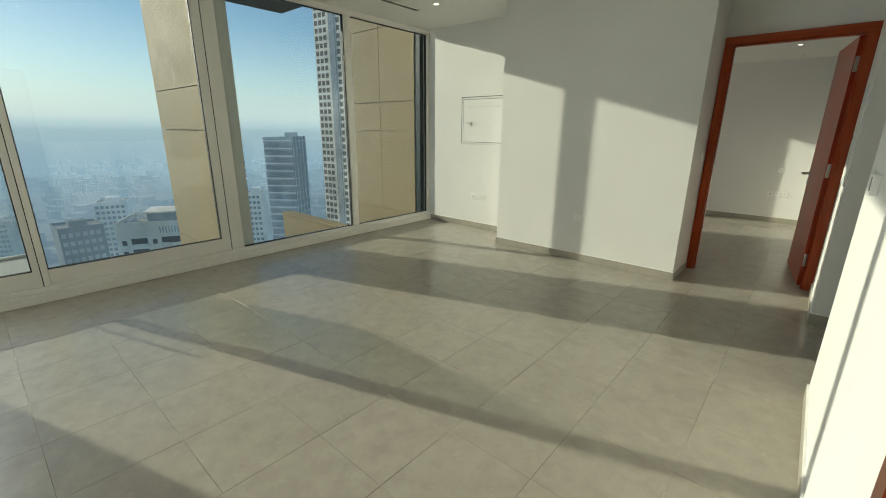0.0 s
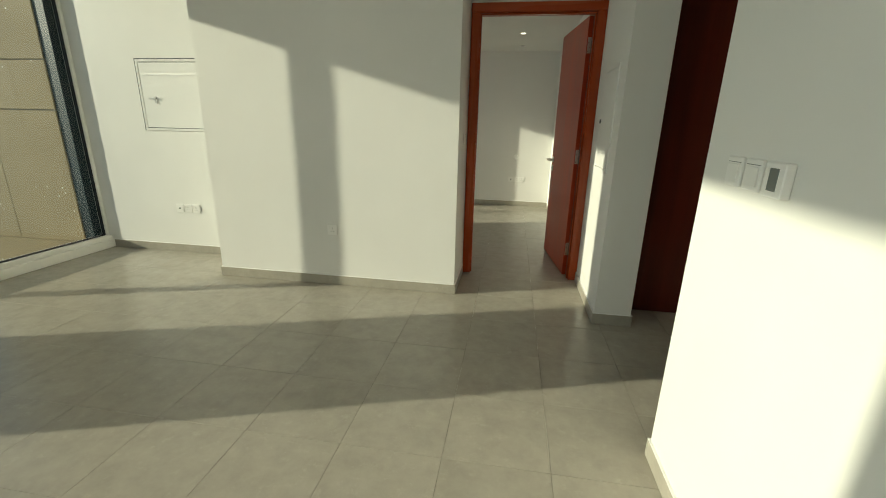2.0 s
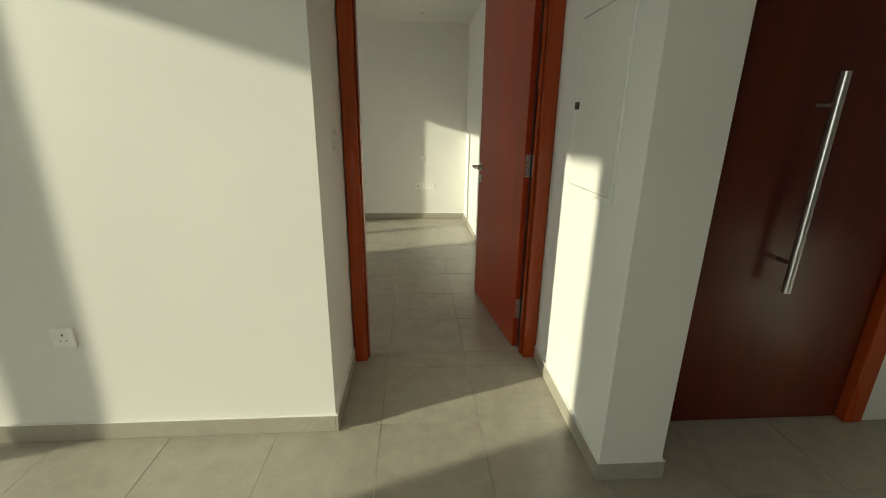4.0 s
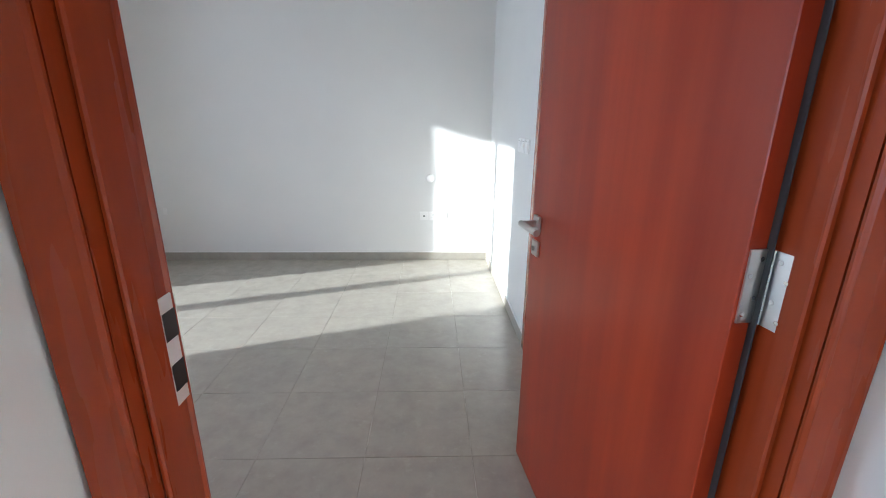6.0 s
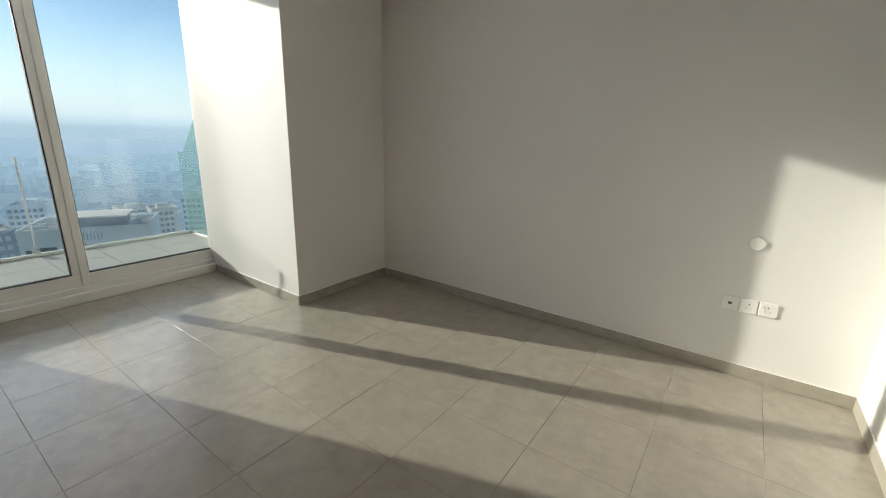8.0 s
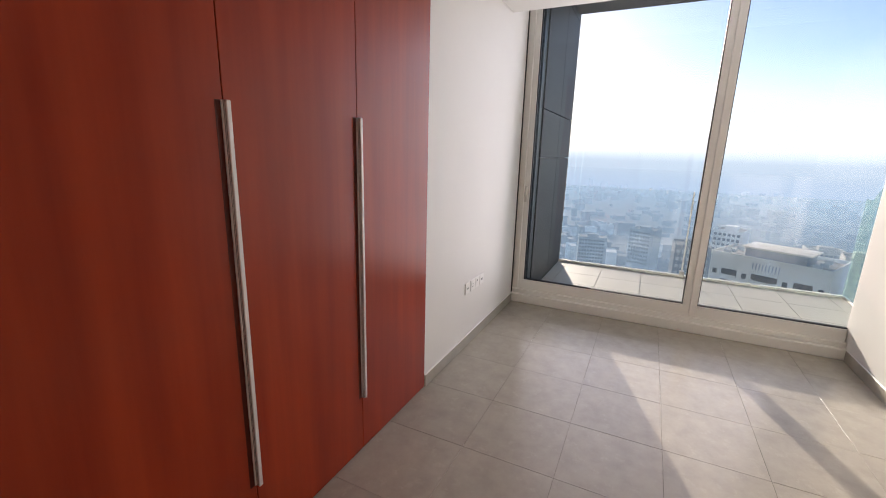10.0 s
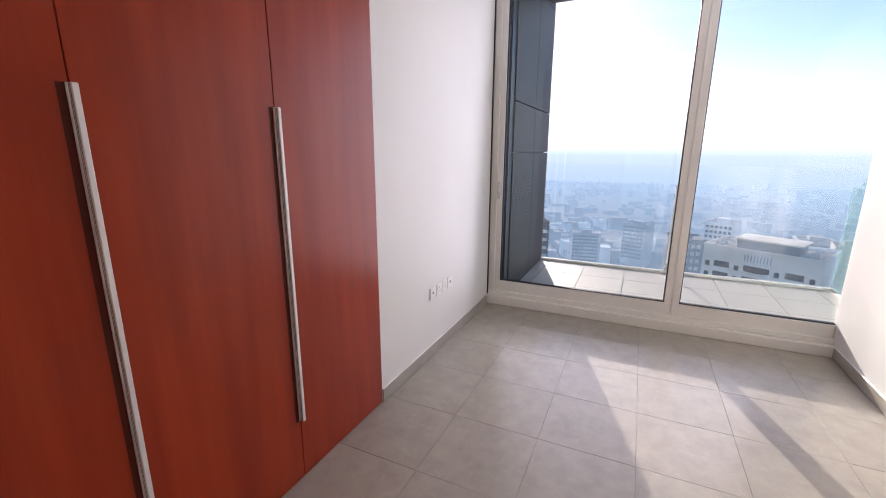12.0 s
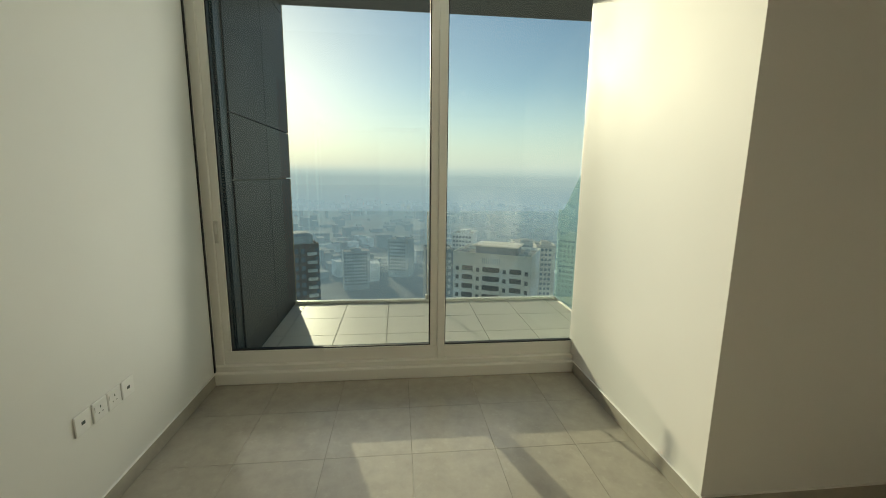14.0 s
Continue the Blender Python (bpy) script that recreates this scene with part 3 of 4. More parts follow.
# ---- electrical plates: axes x along the wall, y out of it, z up ----
def socket_plate(name, label, at, turn, wide=0.086, high=0.086, marks="socket", category="socket", group=""):
    t = thing(name, label, category, at, turn, group)
    p = part("plate", boxes((-wide / 2, 0, -high / 2, wide / 2, 0.024 if marks == "meter" else 0.009, high / 2), bevel=0.003), PLASTIC, t)
    if marks == "socket":
        part("pin_hole", boxes((-0.003, 0.0091, 0.008, 0.003, 0.0096, 0.018)), LCD, p)
        part("pin_hole", boxes((-0.014, 0.0091, -0.014, -0.008, 0.0096, -0.010)), LCD, p)
        part("pin_hole", boxes((0.008, 0.0091, -0.014, 0.014, 0.0096, -0.010)), LCD, p)
        part("rocker", boxes((0.024, 0.009, 0.004, 0.036, 0.0125, 0.026), bevel=0.001), PLASTIC, t)
    elif marks == "switch":
        part("rocker", boxes((-wide / 2 + 0.012, 0.009, -high / 2 + 0.012, wide / 2 - 0.012, 0.0135, high / 2 - 0.02), bevel=0.0015), PLASTIC, t)
        part("top_line", boxes((-wide / 2 + 0.008, 0.0091, high / 2 - 0.016, wide / 2 - 0.008, 0.0097, high / 2 - 0.0145)), LCD, t)
    elif marks == "data":
        part("port", boxes((-0.010, 0.0091, -0.007, 0.010, 0.0097, 0.007)), LCD, p)
    elif marks == "meter":
        part("display", boxes((-0.019, 0.023, -high / 2 + 0.016, 0.019, 0.0250, high / 2 - 0.014), bevel=0.001), LCD, t, "grey thermostat display")
        part("button", boxes((0.027, 0.023, -0.03, 0.033, 0.0255, 0.03), bevel=0.001), PLASTIC, t)
    return t


# living room's projecting wall, facing south
socket_plate("socket", "white plastic wall socket on the projecting wall", (-1.035, 0, 0.485), 180)
for x, k in ((-2.925, "data"), (-2.83, "socket"), (-2.74, "socket")):
    socket_plate("socket", "white plastic wall socket in the niche", (x, YN, 0.465), 180, marks=k, group="niche sockets")
# living room's east wall, facing west
for y, k in ((-1.812, "switch"), (-1.915, "switch"), (-2.04, "meter")):
    socket_plate("light_switch" if k == "switch" else "thermostat", "white plastic light switch" if k == "switch" else "white thermostat with a grey display", (1.066, y, 1.232), 90,
                 marks=k, category="switch" if k == "switch" else "thermostat", group="wall controls")
socket_plate("light_switch", "white square light switch beside the bedroom door", (0.0, 0.355, 1.24), -90, marks="switch", category="switch")
socket_plate("light_switch", "white square light switch beside the wardrobe", (-0.046, 0.66, 1.24), 0, 0.088, 0.086, marks="switch", category="switch")
# bedroom
for x, k in ((0.405, "data"), (0.497, "socket"), (0.588, "socket")):
    socket_plate("socket", "white plastic wall socket on the bedroom's far wall", (x, YF, 0.46), 180, marks=k, group="bedroom sockets")
for y in (2.845, 2.745, 2.635):
    socket_plate("light_switch", "white plastic bedroom light switch", (XE, y, 1.218), 90, 0.086, 0.086, marks="switch", category="switch", group="bedroom switches")
for x, k in ((-2.635, "data"), (-2.735, "socket"), (-2.825, "socket"), (-2.92, "data")):
    socket_plate("socket", "white plastic wall socket on the bedroom's south wall", (x, YB, 0.46), 0, marks=k, group="south wall sockets")
outlet = thing("wall_cap", "round white cable cap on the bedroom wall", "wall cap", (0.468, YF, 0.838), 180)
b = bmesh.new()
tube(b, (0, 0, 0), (0, 0.012, 0), 0.042, 28, 0.036)
part("cap", b, PLASTIC, outlet)
outlet = thing("wall_cap", "small square white cap low on the bedroom wall", "wall cap", (-2.15, YF, 0.50), 180)
part("cap", boxes((-0.02, 0, -0.03, 0.02, 0.008, 0.03), bevel=0.002), PLASTIC, outlet)


def access_panel(name, label, at, turn, wide, high, mat, kind):
    t = thing(name, label, "panel", at, turn)
    part("frame", boxes((0, 0, 0, wide, 0.010, 0.022), (0, 0, high - 0.022, wide, 0.010, high), (0, 0, 0.022, 0.022, 0.010, high - 0.022), (wide - 0.022, 0, 0.022, wide, 0.010, high - 0.022), bevel=0.002), mat, t)
    gap = 0.006 if kind == "latch" else 0.0025
    part("shadow_gap", boxes((0.022, 0, 0.022, wide - 0.022, 0.002, high - 0.022)), LCD if kind == "latch" else CONCRETE, t)
    d = part("door", boxes((0.022 + gap, 0.002, 0.022 + gap, wide - 0.022 - gap, 0.009, high - 0.022 - gap), bevel=0.001), mat, t)
    if kind == "latch":
        part("latch", boxes((wide - 0.175, 0.008, 0.25, wide - 0.155, 0.018, 0.31), (wide - 0.175, 0.018, 0.285, wide - 0.10, 0.03, 0.30), bevel=0.002), STEEL, d, "small steel latch")
        # Thin dark strips on the wall imitate a shaded reveal.
        part("reveal_shade", boxes((wide + 0.001, 0, 0.0, wide + 0.013, 0.003, high + 0.010), (0, 0, high + 0.001, wide + 0.001, 0.003, high + 0.010)), SEAL_AND_SHADE, t, "thin dark strips for the shade round the panel")
        part("trim_strip", boxes((0.1, 0.008, high - 0.14, wide - 0.1, 0.011, high - 0.12)), ANOD, d)
    else:
        part("latch", boxes((wide - 0.06, 0.008, 0.335, wide - 0.015, 0.013, 0.365), bevel=0.002), BLACK, d, "black flush latch")
        part("label_strip", boxes((wide / 2 - 0.05, 0.0081, high - 0.12, wide / 2 + 0.05, 0.0088, high - 0.095)), PLASTIC, d)
    return t


access_panel("access_panel", "white metal access panel in the niche wall", (-2.40, YN, 1.231), 180, 0.757, 0.64, PLASTIC, "latch")
access_panel("electrical_panel", "flush white electrical panel with a black latch", (XE, -0.150, 1.045), 90, 0.445, 0.71, WALL, "flush")


# ---- ceiling fittings ----
def downlight(x, y, z, on):
    t = thing("downlight", "small recessed white ceiling downlight" + (", lit" if on else ""), "downlight", (x, y, z), 0, "downlights")
    b = bmesh.new()
    bmesh.ops.create_cone(b, cap_ends=False, segments=32, radius1=0.044, radius2=0.024, depth=0.006, matrix=Matrix.Translation((0, 0, -0.003)))
    part("trim", b, PLASTIC, t)
    b = bmesh.new()
    tube(b, (0, 0, -0.003), (0, 0, -0.001), 0.024, 28)
    part("lens", b, LAMP if on else CHROME, t)


for x, y in ((-2.82, -0.41), (-0.9, -1.2), (-0.9, -3.6), (-2.8, -2.9)):
    downlight(x, y, ZL, True)
for x, y, lit in ((0.44, 2.85, True), (0.45, 3.75, False), (-1.2, 2.75, True)):
    downlight(x, y, ZB, lit)
# Bathroom downlight, out of view, added to go with its lamp.
downlight(1.9, 2.3, ZB, True)
vent = thing("slot_diffuser", "narrow white linear air slot in the ceiling", "air vent", (-3.18, -0.95, ZL), 0)
part("frame", boxes((-0.05, 0, -0.006, -0.035, 0.62, 0), (0.035, 0, -0.006, 0.05, 0.62, 0), (-0.035, 0, -0.006, 0.035, 0.02, 0), (-0.035, 0.60, -0.006, 0.035, 0.62, 0)), PLASTIC, vent)
for k in range(3):
    part("slat", boxes((-0.028 + 0.02 * k, 0.02, -0.004, -0.018 + 0.02 * k, 0.60, -0.001)), LCD, vent)

# ---- bathroom behind the open doorway ----
structure("wall_bathroom_north", boxes((XE + 0.14, 3.3, 0, 2.55, 3.42, W)), BATHTILE, "cream tiled bathroom wall above the bath")
z = 0.56
while z < 2.45:
    x = XE + 0.15
    while x < 2.54:
        t = link("tile", boxes((x + 0.002, 3.288, z + 0.002, min(x + 1.36, 2.55) - 0.002, 3.3, z + 0.296), bevel=0.0015), BATHTILE)
        t.parent = bpy.data.objects["wall_bathroom_north"]
        x += 1.36
    z += 0.3
bath = thing("bathtub", "built-in cream bathtub with a taupe tiled side", "bathtub", (XE + 0.15, 2.55, 0))
part("apron", boxes((0, 0, 0, 1.34, 0.04, 0.50)), TILE, bath, "taupe tiled bath panel")
part("rim", boxes((0, -0.01, 0.50, 1.34, 0.08, 0.56), (0, 0.66, 0.50, 1.34, 0.735, 0.56), (0, 0.08, 0.50, 0.09, 0.66, 0.56), (1.25, 0.08, 0.50, 1.34, 0.66, 0.56), bevel=0.008), CERAMIC, bath)
part("basin", boxes((0.05, 0.06, 0.12, 1.29, 0.68, 0.16), (0.05, 0.06, 0.16, 1.29, 0.08, 0.50), (0.05, 0.66, 0.16, 1.29, 0.68, 0.50)), CERAMIC, bath)

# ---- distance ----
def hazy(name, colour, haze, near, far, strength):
    """Far ground, roads and buildings: own colour near by, haze painted in as emission further out."""
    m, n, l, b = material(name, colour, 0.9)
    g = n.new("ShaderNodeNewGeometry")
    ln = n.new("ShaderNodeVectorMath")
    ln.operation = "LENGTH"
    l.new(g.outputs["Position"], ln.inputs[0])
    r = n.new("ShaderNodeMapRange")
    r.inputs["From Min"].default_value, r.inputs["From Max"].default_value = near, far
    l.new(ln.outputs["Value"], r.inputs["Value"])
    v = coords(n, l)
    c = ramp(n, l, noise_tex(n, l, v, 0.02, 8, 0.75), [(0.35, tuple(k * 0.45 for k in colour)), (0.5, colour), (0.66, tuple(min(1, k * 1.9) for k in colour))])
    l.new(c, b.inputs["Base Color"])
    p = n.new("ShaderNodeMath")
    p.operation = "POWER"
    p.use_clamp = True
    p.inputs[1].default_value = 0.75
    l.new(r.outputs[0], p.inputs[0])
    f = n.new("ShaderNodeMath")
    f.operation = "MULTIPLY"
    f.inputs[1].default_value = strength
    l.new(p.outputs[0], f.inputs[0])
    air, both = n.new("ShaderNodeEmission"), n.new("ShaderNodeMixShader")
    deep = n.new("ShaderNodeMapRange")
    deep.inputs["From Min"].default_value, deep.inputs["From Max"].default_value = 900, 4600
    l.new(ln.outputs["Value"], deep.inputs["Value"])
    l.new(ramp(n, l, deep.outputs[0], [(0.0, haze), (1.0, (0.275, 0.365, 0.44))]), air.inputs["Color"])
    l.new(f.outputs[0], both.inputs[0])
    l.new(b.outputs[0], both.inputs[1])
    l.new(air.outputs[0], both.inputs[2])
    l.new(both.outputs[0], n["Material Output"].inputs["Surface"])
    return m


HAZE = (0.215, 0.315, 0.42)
GROUND = hazy("hazy_city_ground", (0.11, 0.11, 0.10), HAZE, 0, 1500, 0.97)
GZ = -115.0
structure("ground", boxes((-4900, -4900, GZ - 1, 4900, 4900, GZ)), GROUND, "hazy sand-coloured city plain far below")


def painted_haze():
    """A far glowing arc, its emission painted as pale haze that closes the ground against the sky."""
    m, n, l, b = material("painted_haze", (0.05, 0.06, 0.07), 1.0)
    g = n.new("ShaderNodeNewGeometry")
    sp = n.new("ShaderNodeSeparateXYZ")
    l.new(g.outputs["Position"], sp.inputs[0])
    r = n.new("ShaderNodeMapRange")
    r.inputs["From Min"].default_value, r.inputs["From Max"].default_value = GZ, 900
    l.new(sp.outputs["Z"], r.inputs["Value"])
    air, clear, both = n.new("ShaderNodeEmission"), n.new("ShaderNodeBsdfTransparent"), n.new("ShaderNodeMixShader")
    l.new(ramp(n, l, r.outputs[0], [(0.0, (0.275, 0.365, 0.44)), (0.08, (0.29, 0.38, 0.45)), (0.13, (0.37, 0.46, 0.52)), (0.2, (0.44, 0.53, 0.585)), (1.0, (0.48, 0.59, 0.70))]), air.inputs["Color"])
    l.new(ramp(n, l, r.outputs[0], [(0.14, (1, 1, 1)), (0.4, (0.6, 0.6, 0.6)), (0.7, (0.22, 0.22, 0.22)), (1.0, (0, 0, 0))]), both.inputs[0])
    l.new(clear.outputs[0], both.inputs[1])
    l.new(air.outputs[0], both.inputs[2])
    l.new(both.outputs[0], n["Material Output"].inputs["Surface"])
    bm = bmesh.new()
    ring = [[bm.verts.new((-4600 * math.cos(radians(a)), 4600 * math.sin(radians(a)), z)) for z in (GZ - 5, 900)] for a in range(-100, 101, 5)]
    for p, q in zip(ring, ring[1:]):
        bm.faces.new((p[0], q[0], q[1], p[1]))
    structure("backdrop", bm, m, "glowing arc painted as pale blue haze along the horizon")


painted_haze()


# Facade colour with the distance haze mixed in; a larger far thins it.
def hazy_facade(name, colour, far=1500):
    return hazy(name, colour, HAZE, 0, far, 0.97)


B_WHITE = hazy_facade("white_render", (0.74, 0.72, 0.68))
B_BEIGE = hazy_facade("beige_render", (0.62, 0.53, 0.42))
B_GREY = hazy_facade("grey_metal_facade", (0.36, 0.38, 0.37))
B_GLASS = hazy_facade("blue_facade_glass", (0.06, 0.085, 0.10))
B_DARK = hazy_facade("dark_window_glass", (0.035, 0.042, 0.05))
T_BROWN = hazy_facade("brown_tower_stone", (0.16, 0.12, 0.095), 5000)
T_SHADE = hazy_facade("tower_recesses", (0.045, 0.05, 0.05), 5000)
T_WHITE = hazy_facade("cream_tower_render", (0.80, 0.74, 0.64), 5000)
T_GREY = hazy_facade("tower_glazing", (0.30, 0.33, 0.36), 5000)
T_DARK = hazy_facade("tower_windows", (0.10, 0.075, 0.06), 5000)
B_ROOF = hazy_facade("roof_gravel", (0.30, 0.27, 0.23))


def building(name, label, az, dist, turn, wide, deep, top, wall, roof=B_ROOF):
    """A block standing on the plain: az in degrees from due west towards north; its front faces the flat."""
    a = radians(az)
    t = thing(name, label, "building", (-dist * math.cos(a), dist * math.sin(a), GZ), 90 - az + turn)
    h = top - GZ
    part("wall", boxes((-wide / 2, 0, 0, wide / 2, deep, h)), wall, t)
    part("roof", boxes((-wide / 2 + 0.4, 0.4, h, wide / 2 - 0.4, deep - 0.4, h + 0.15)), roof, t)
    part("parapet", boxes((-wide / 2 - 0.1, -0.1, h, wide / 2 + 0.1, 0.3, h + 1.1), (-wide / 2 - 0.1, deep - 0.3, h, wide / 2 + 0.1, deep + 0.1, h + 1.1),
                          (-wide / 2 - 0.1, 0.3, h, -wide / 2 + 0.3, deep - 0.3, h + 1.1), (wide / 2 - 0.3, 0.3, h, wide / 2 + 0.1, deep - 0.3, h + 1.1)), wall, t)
    return t, h


def shared_mesh(name, bm, mat):
    me = bpy.data.meshes.new(name)
    bm.to_mesh(me)
    bm.free()
    me.materials.append(mat)
    return me


def put(name, me, parent, at, turn=0):
    o = new(name, me)
    o.parent = parent
    o.matrix_basis = pose(*at, 0, 0, turn)
    return o


# slim white tower with rows of square windows
t, h = building("tower", "slim white high-rise tower with square windows", 33.7, 215, -48, 17.6, 2.2, 70, T_WHITE)
win = shared_mesh("window", boxes((-1.05, -0.02, 0, 1.05, 0.25, 2.0)), T_DARK)
for k in range(52):
    z = h - 70 - 62 + 3.25 * k + 2
    if z > h - 3:
        break
    for x in (-7.2, -4.4, -1.6, 6.9):
        put("window", win, t, (x, 0, z))
part("glass_strip", boxes((1.2, -0.25, 20, 5.0, 0.1, h)), T_GREY, t, "blue-grey glazed strip")

# glazed office tower: banded west face, darker glass face
t, h = building("office_tower", "grey office tower with white floor bands and blue glass", 26.9, 245, -25, 15.6, 19, -4.5, B_GREY)
band = shared_mesh("floor_band", boxes((-7.9, -0.45, 0, 7.8, 0.1, 0.6)), B_WHITE)
glz = shared_mesh("glazing", boxes((-7.7, -0.12, 0, 7.7, 0.1, 2.5)), T_GREY)
for k in range(24):
    put("floor_band", band, t, (0, 0, h - 4 * k - 1.0))
    put("glazing", glz, t, (0, 0, h - 4 * k - 4.2))
part("glass_face", boxes((7.8, 0.0, 5, 8.1, 19.0, h + 1.5)), B_GLASS, t, "dark blue glass side")
rib = shared_mesh("floor_band", boxes((8.1, 0.2, 0, 8.3, 18.8, 0.3)), B_GREY)
for k in range(24):
    put("floor_band", rib, t, (0, 0, h - 4 * k - 1.0))
fin_rib = shared_mesh("mullion", boxes((8.1, -0.12, h - 96, 8.35, 0.12, h + 1.5)), B_GREY)
for k in range(5):
    put("mullion", fin_rib, t, (0, 0.3 + 4.6 * k, 0))
part("lift_core", boxes((3.0, 3, h, 7.8, 9, h + 3.6)), B_GREY, t)

# white apartment block with balconies
t, h = building("apartment_block", "white apartment block with curved balconies and a grey roof", 13.6, 150, -14, 29, 20, -27.5, T_WHITE)


def curved_balcony(half, deep, high):
    """A bowed slab with a solid parapet along its rounded front."""
    bm = bmesh.new()
    arc = [(half * math.cos(math.pi * k / 12), -deep * math.sin(math.pi * k / 12)) for k in range(13)]
    for z0, z1, inner in ((-0.25, 0.0, 0.0), (0.0, high, 0.92)):
        rows = [[bm.verts.new((x * f, y * f, z)) for x, y in arc] for f, z in ((1, z0), (1, z1), (inner, z1), (inner, z0))]
        for p, q in zip(rows, rows[1:] + rows[:1]):
            for k in range(12):
                bm.faces.new((p[k], p[k + 1], q[k + 1], q[k]))
    bmesh.ops.remove_doubles(bm, verts=bm.verts, dist=0.001)
    bmesh.ops.recalc_face_normals(bm, faces=bm.faces)
    return bm


win = shared_mesh("window", boxes((-0.6, -0.05, 0, 0.6, 0.2, 1.5)), T_SHADE)
bal = shared_mesh("balcony", curved_balcony(3.4, 1.7, 0.95), T_WHITE)
side_bal = shared_mesh("balcony", boxes((-2.2, -0.9, -0.2, 2.2, 0, 0), (-2.2, -0.9, 0, 2.2, -0.78, 0.9)), T_WHITE)
# Flat dark boxes put in for the shade inside the balcony recesses.
rec = shared_mesh("window", boxes((-3.2, -0.05, 0, 3.2, 0.2, 2.4)), T_SHADE)
side_rec = shared_mesh("window", boxes((-2.1, -0.05, 0, 2.1, 0.2, 2.4)), T_SHADE)
for k in range(16):
    z = h - 3.4 * k - 6.4
    for x in (-12.9, -5.0, 5.0, 12.9):
        put("window", win, t, (x, 0, z + 0.5))
    put("balcony", bal, t, (0, 0, z))
    put("window", rec, t, (0, 0, z + 0.1))
    for x in (-9.0, 9.0):
        put("balcony", side_bal, t, (x, 0, z))
        put("window", side_rec, t, (x, 0, z + 0.1))
    for y in (3, 8, 13, 17):
        put("window", win, t, (-14.5, y, z + 0.5), -90)
slat = shared_mesh("slat", boxes((-0.12, -0.12, h - 2.6, 0.12, 0.02, h - 0.6)), T_GREY)
for k in range(9):
    put("slat", slat, t, (-3.2 + 0.8 * k, 0, 0))
part("penthouse", boxes((-7, 4, h, 8, 14, h + 3.0)), T_GREY, t)
part("plant_roof", boxes((-8, 3.4, h + 3.0, 9, 14.6, h + 3.4)), T_WHITE, t)
duct = shared_mesh("air_unit", boxes((-0.9, -0.6, 0, 0.9, 0.6, 1.2)), B_GREY)
for x, y in ((-11.5, 4), (-11.5, 8), (-11, 13), (10.5, 3), (11, 8), (10.5, 15), (0, 17), (4, 17.5)):
    put("air_unit", duct, t, (x, y, h + 0.15))

# brown residential tower
t, h = building("apartment_tower", "brown stone apartment tower with pale balconies", -12.4, 170, 10, 15, 16, -27, T_BROWN)
bal = shared_mesh("balcony", boxes((-1.8, -1.3, -0.2, 1.8, 0, 0.9)), T_WHITE)
win = shared_mesh("window", boxes((-0.8, -0.05, 0, 0.8, 0.2, 1.9)), B_DARK)
for k in range(18):
    z = h - 3.4 * k - 3.2
    for x in (-4.8, 4.8):
        put("balcony", bal, t, (x, 0, z))
    for x in (-1.2, 1.4, 6.9):
        put("window", win, t, (x, 0, z + 0.5))
part("crown", boxes((-5, 2, h, 6, 12, h + 5), bevel=1.2), B_GREY, t)

# further blocks with window bands
for name, label, az, dist, turn, wide, deep, top, mat, gap in (
        ("office_block", "dark blue-grey office block", 6.2, 255, 8, 17, 18, -45, B_GLASS, 4.0),
        ("apartment_block", "pale grid-fronted apartment block", 9.2, 330, -12, 17, 20, -45, B_WHITE, 3.4),
        ("apartment_block", "white apartment block with a window grid", 23.4, 285, -20, 12, 16, -38.5, B_WHITE, 3.4),
        ("apartment_block", "low white apartment block", 20.6, 290, 10, 13, 16, -46, B_BEIGE, 3.4),
        ("apartment_block", "pale apartment block across the road", -5.4, 420, 5, 26, 18, -76, B_GREY, 3.4),
        ("office_block", "grey office block in the haze", 0.2, 470, -20, 24, 22, -72, B_GREY, 4.0),
        ("apartment_block", "beige apartment block in the haze", 18.0, 400, 15, 22, 22, -62, B_BEIGE, 3.4),
        ("apartment_block", "white apartment block in the haze", 37.5, 420, -10, 20, 20, -66, B_WHITE, 3.4),
        ("apartment_block", "grey apartment block in the haze", 42.0, 360, 12, 18, 18, -62, B_GREY, 3.4)):
    t, h = building(name, label, az, dist, turn, wide, deep, top, mat)
    win = shared_mesh("window_band", boxes(*[(-wide / 2 + 0.8 + 2.6 * i, -0.08, 0, -wide / 2 + 2.5 + 2.6 * i, 0.1, gap * 0.5) for i in range(int((wide - 1) / 2.6))]), B_DARK if mat is not B_GLASS else B_GREY)
    for k in range(int(h / gap) - 1):
        put("window_band", win, t, (0, 0, h - gap * (k + 1) + 0.4))
    part("plant_room", boxes((-wide / 5, deep / 3, h, wide / 5, deep / 1.5, h + 3)), mat, t)

# low podiums with pale sunlit roofs
for az, dist, turn, wide, deep, top in ((-7.6, 640, 24, 62, 14, -103), (-5.0, 690, -58, 44, 12, -101), (-6.6, 480, 20, 26, 20, -98), (-4.2, 452, 6, 30, 22, -96), (1.2, 540, 30, 34, 18, -100), (10.5, 520, -12, 40, 20, -98), (24.0, 430, 15, 38, 22, -96)):
    t, h = building("shopping_podium", "low podium building with a pale sunlit roof", az, dist, turn, wide, deep, top, B_WHITE, B_WHITE)
    part("plant_room", boxes((-wide / 6, deep / 4, h + 0.15, wide / 6, deep / 1.6, h + 3)), B_GREY, t)

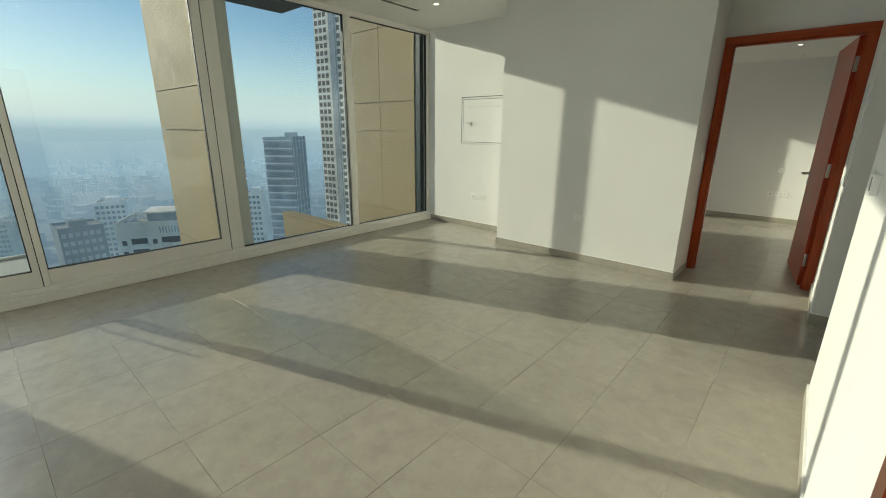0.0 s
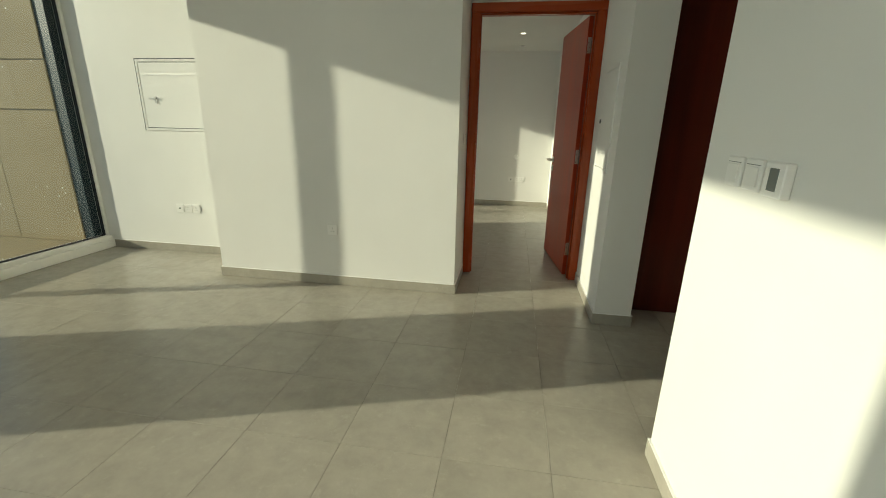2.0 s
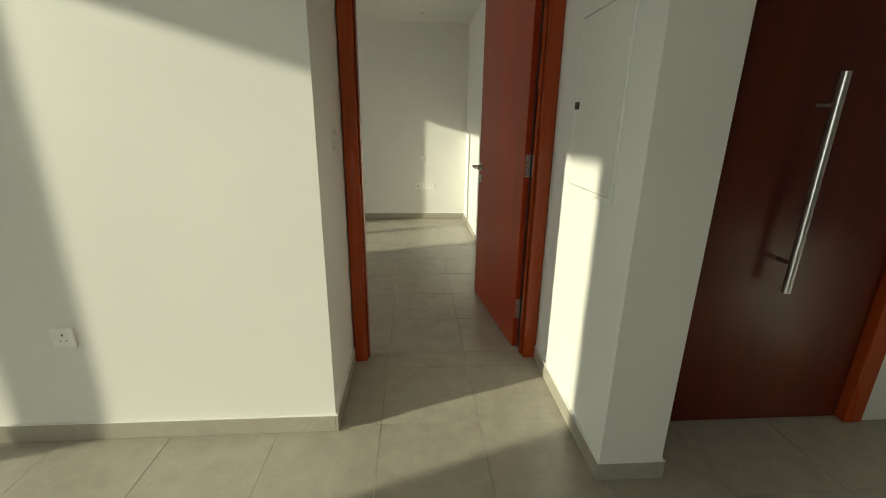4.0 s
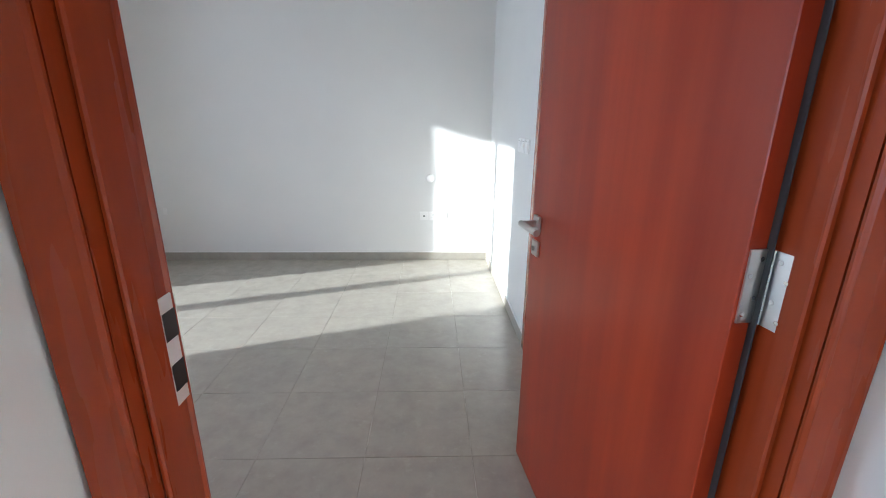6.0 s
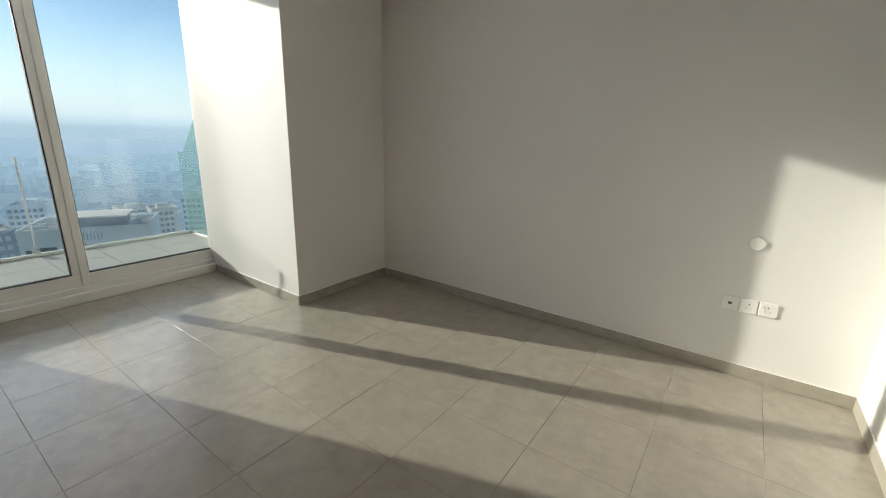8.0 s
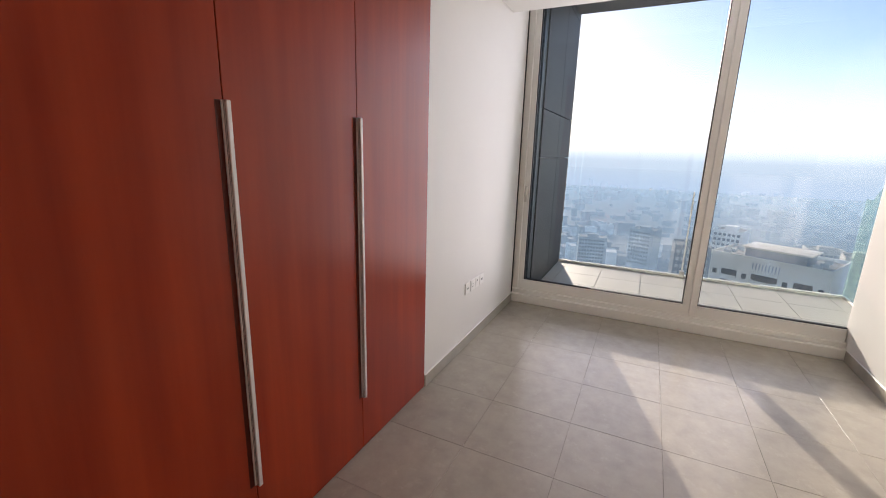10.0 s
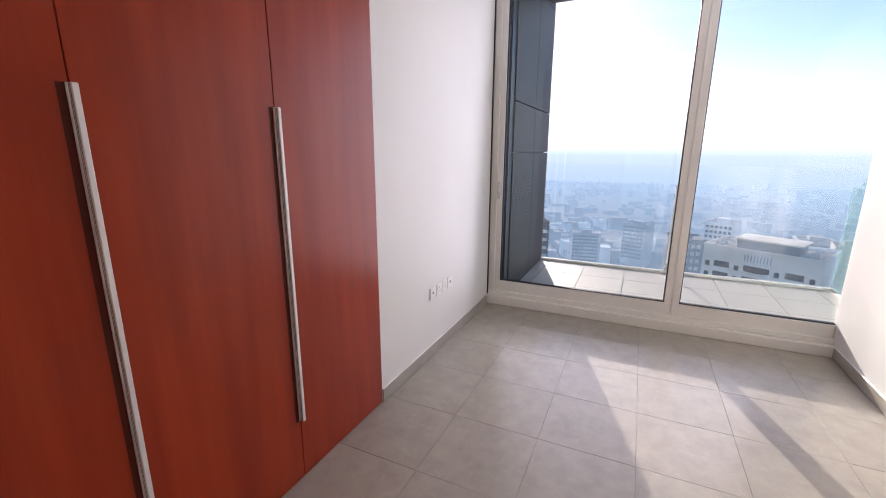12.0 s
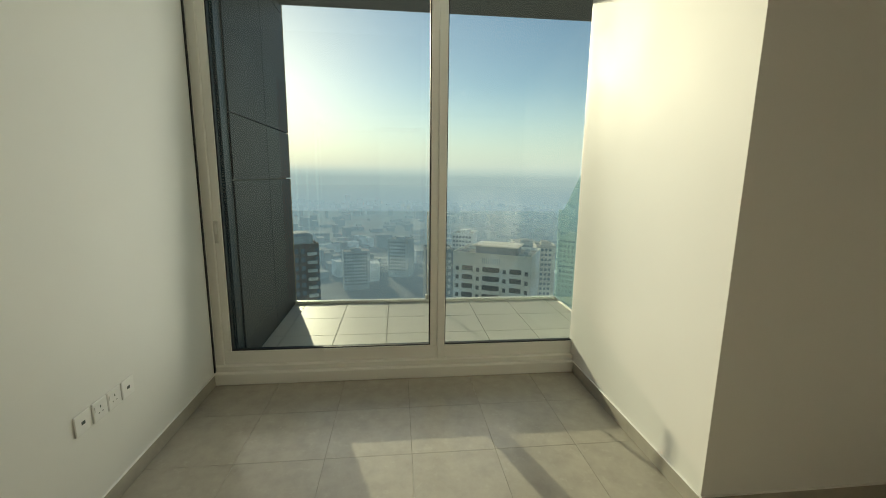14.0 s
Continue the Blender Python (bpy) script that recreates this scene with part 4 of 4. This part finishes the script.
# the rest of the city, low blocks out to the haze
rng = random.Random(5)
bm = bmesh.new()
for k in range(1000):
    d = 480 + 1300 * rng.random() ** 1.2
    a = radians(-42 + 104 * rng.random())
    w, q = 6 + 16 * rng.random(), 6 + 20 * rng.random()
    hh = 5 + 15 * rng.random() ** 2 + (22 * rng.random() if rng.random() < 0.04 else 0)
    x, y = -d * math.cos(a), d * math.sin(a)
    vs = bmesh.ops.create_cube(bm, size=1.0, matrix=Matrix.Translation((x, y, GZ + hh / 2)) @ Matrix.Rotation(rng.choice((0.3, 0.35, 1.9)), 4, "Z") @ Matrix.Diagonal((w, q, hh, 1)))
low = link("city_blocks", bm, hazy_facade("hazy_far_facades", (0.22, 0.215, 0.21)))
tagged(low, "low pale city blocks fading into haze", "buildings", kind="stuff")

# roads
ROAD = hazy("hazy_asphalt", (0.10, 0.10, 0.10), HAZE, 0, 1500, 0.97)
for az, wide in ((2.5, 26), (27, 18), (37, 22)):
    a = radians(az)
    r0 = structure("road", boxes((-2600, -wide / 2, 0, -90, wide / 2, 0.3)), ROAD, "grey city road far below")
    r0.matrix_world = pose(0, 0, GZ, 0, 0, -az)
r0 = structure("road", boxes((-2200, -14, 0, 2200, 14, 0.4)), ROAD, "grey city road far below")
r0.matrix_world = pose(-620, 0, GZ, 0, 0, 97)

# ---- floor tiles ----
def tiled_floor(parent, x0, y0, x1, y1, gx, gy, sx, sy, top):
    """Square tiles on a grid through (gx, gy), cut at the room's edges; alike tiles share one mesh."""
    shared = {}
    i0, i1 = math.floor((x0 - gx) / sx), math.ceil((x1 - gx) / sx)
    j0, j1 = math.floor((y0 - gy) / sy), math.ceil((y1 - gy) / sy)
    for i in range(i0, i1):
        for j in range(j0, j1):
            a, b = max(x0, gx + i * sx), min(x1, gx + (i + 1) * sx)
            c, d = max(y0, gy + j * sy), min(y1, gy + (j + 1) * sy)
            if b - a < 0.02 or d - c < 0.02:
                continue
            key = (round(b - a, 3), round(d - c, 3))
            if key not in shared:
                w, h = key
                bm = box(bmesh.new(), 0.0009, 0.0009, -0.008, w - 0.0009, h - 0.0009, 0.0, bevel=0.0004)
                me = bpy.data.meshes.new("tile")
                bm.to_mesh(me)
                bm.free()
                me.materials.append(TILE)
                shared[key] = me
            t = new("tile", shared[key])
            t.location = (a, c, top - 0.0008 * random.random())
            t.parent = parent


floor_liv = structure("floor", boxes((XW - 0.1, YS, -0.2, 2.7, 0.63, -0.003)), GROUT, "grey porcelain tiled living room floor")
tiled_floor(floor_liv, XW - 0.1, YS, 2.62, 0.63, 0.645, -1.328, 0.45, 0.45, 0.0)
floor_bed = structure("floor", boxes((XW - 0.1, 0.63, -0.2, 2.7, YF, -0.003)), GROUT, "grey porcelain tiled bedroom floor")
tiled_floor(floor_bed, XW - 0.1, 0.63, 2.55, YF, 0.645, 1.522, 0.45, 0.45, 0.0)
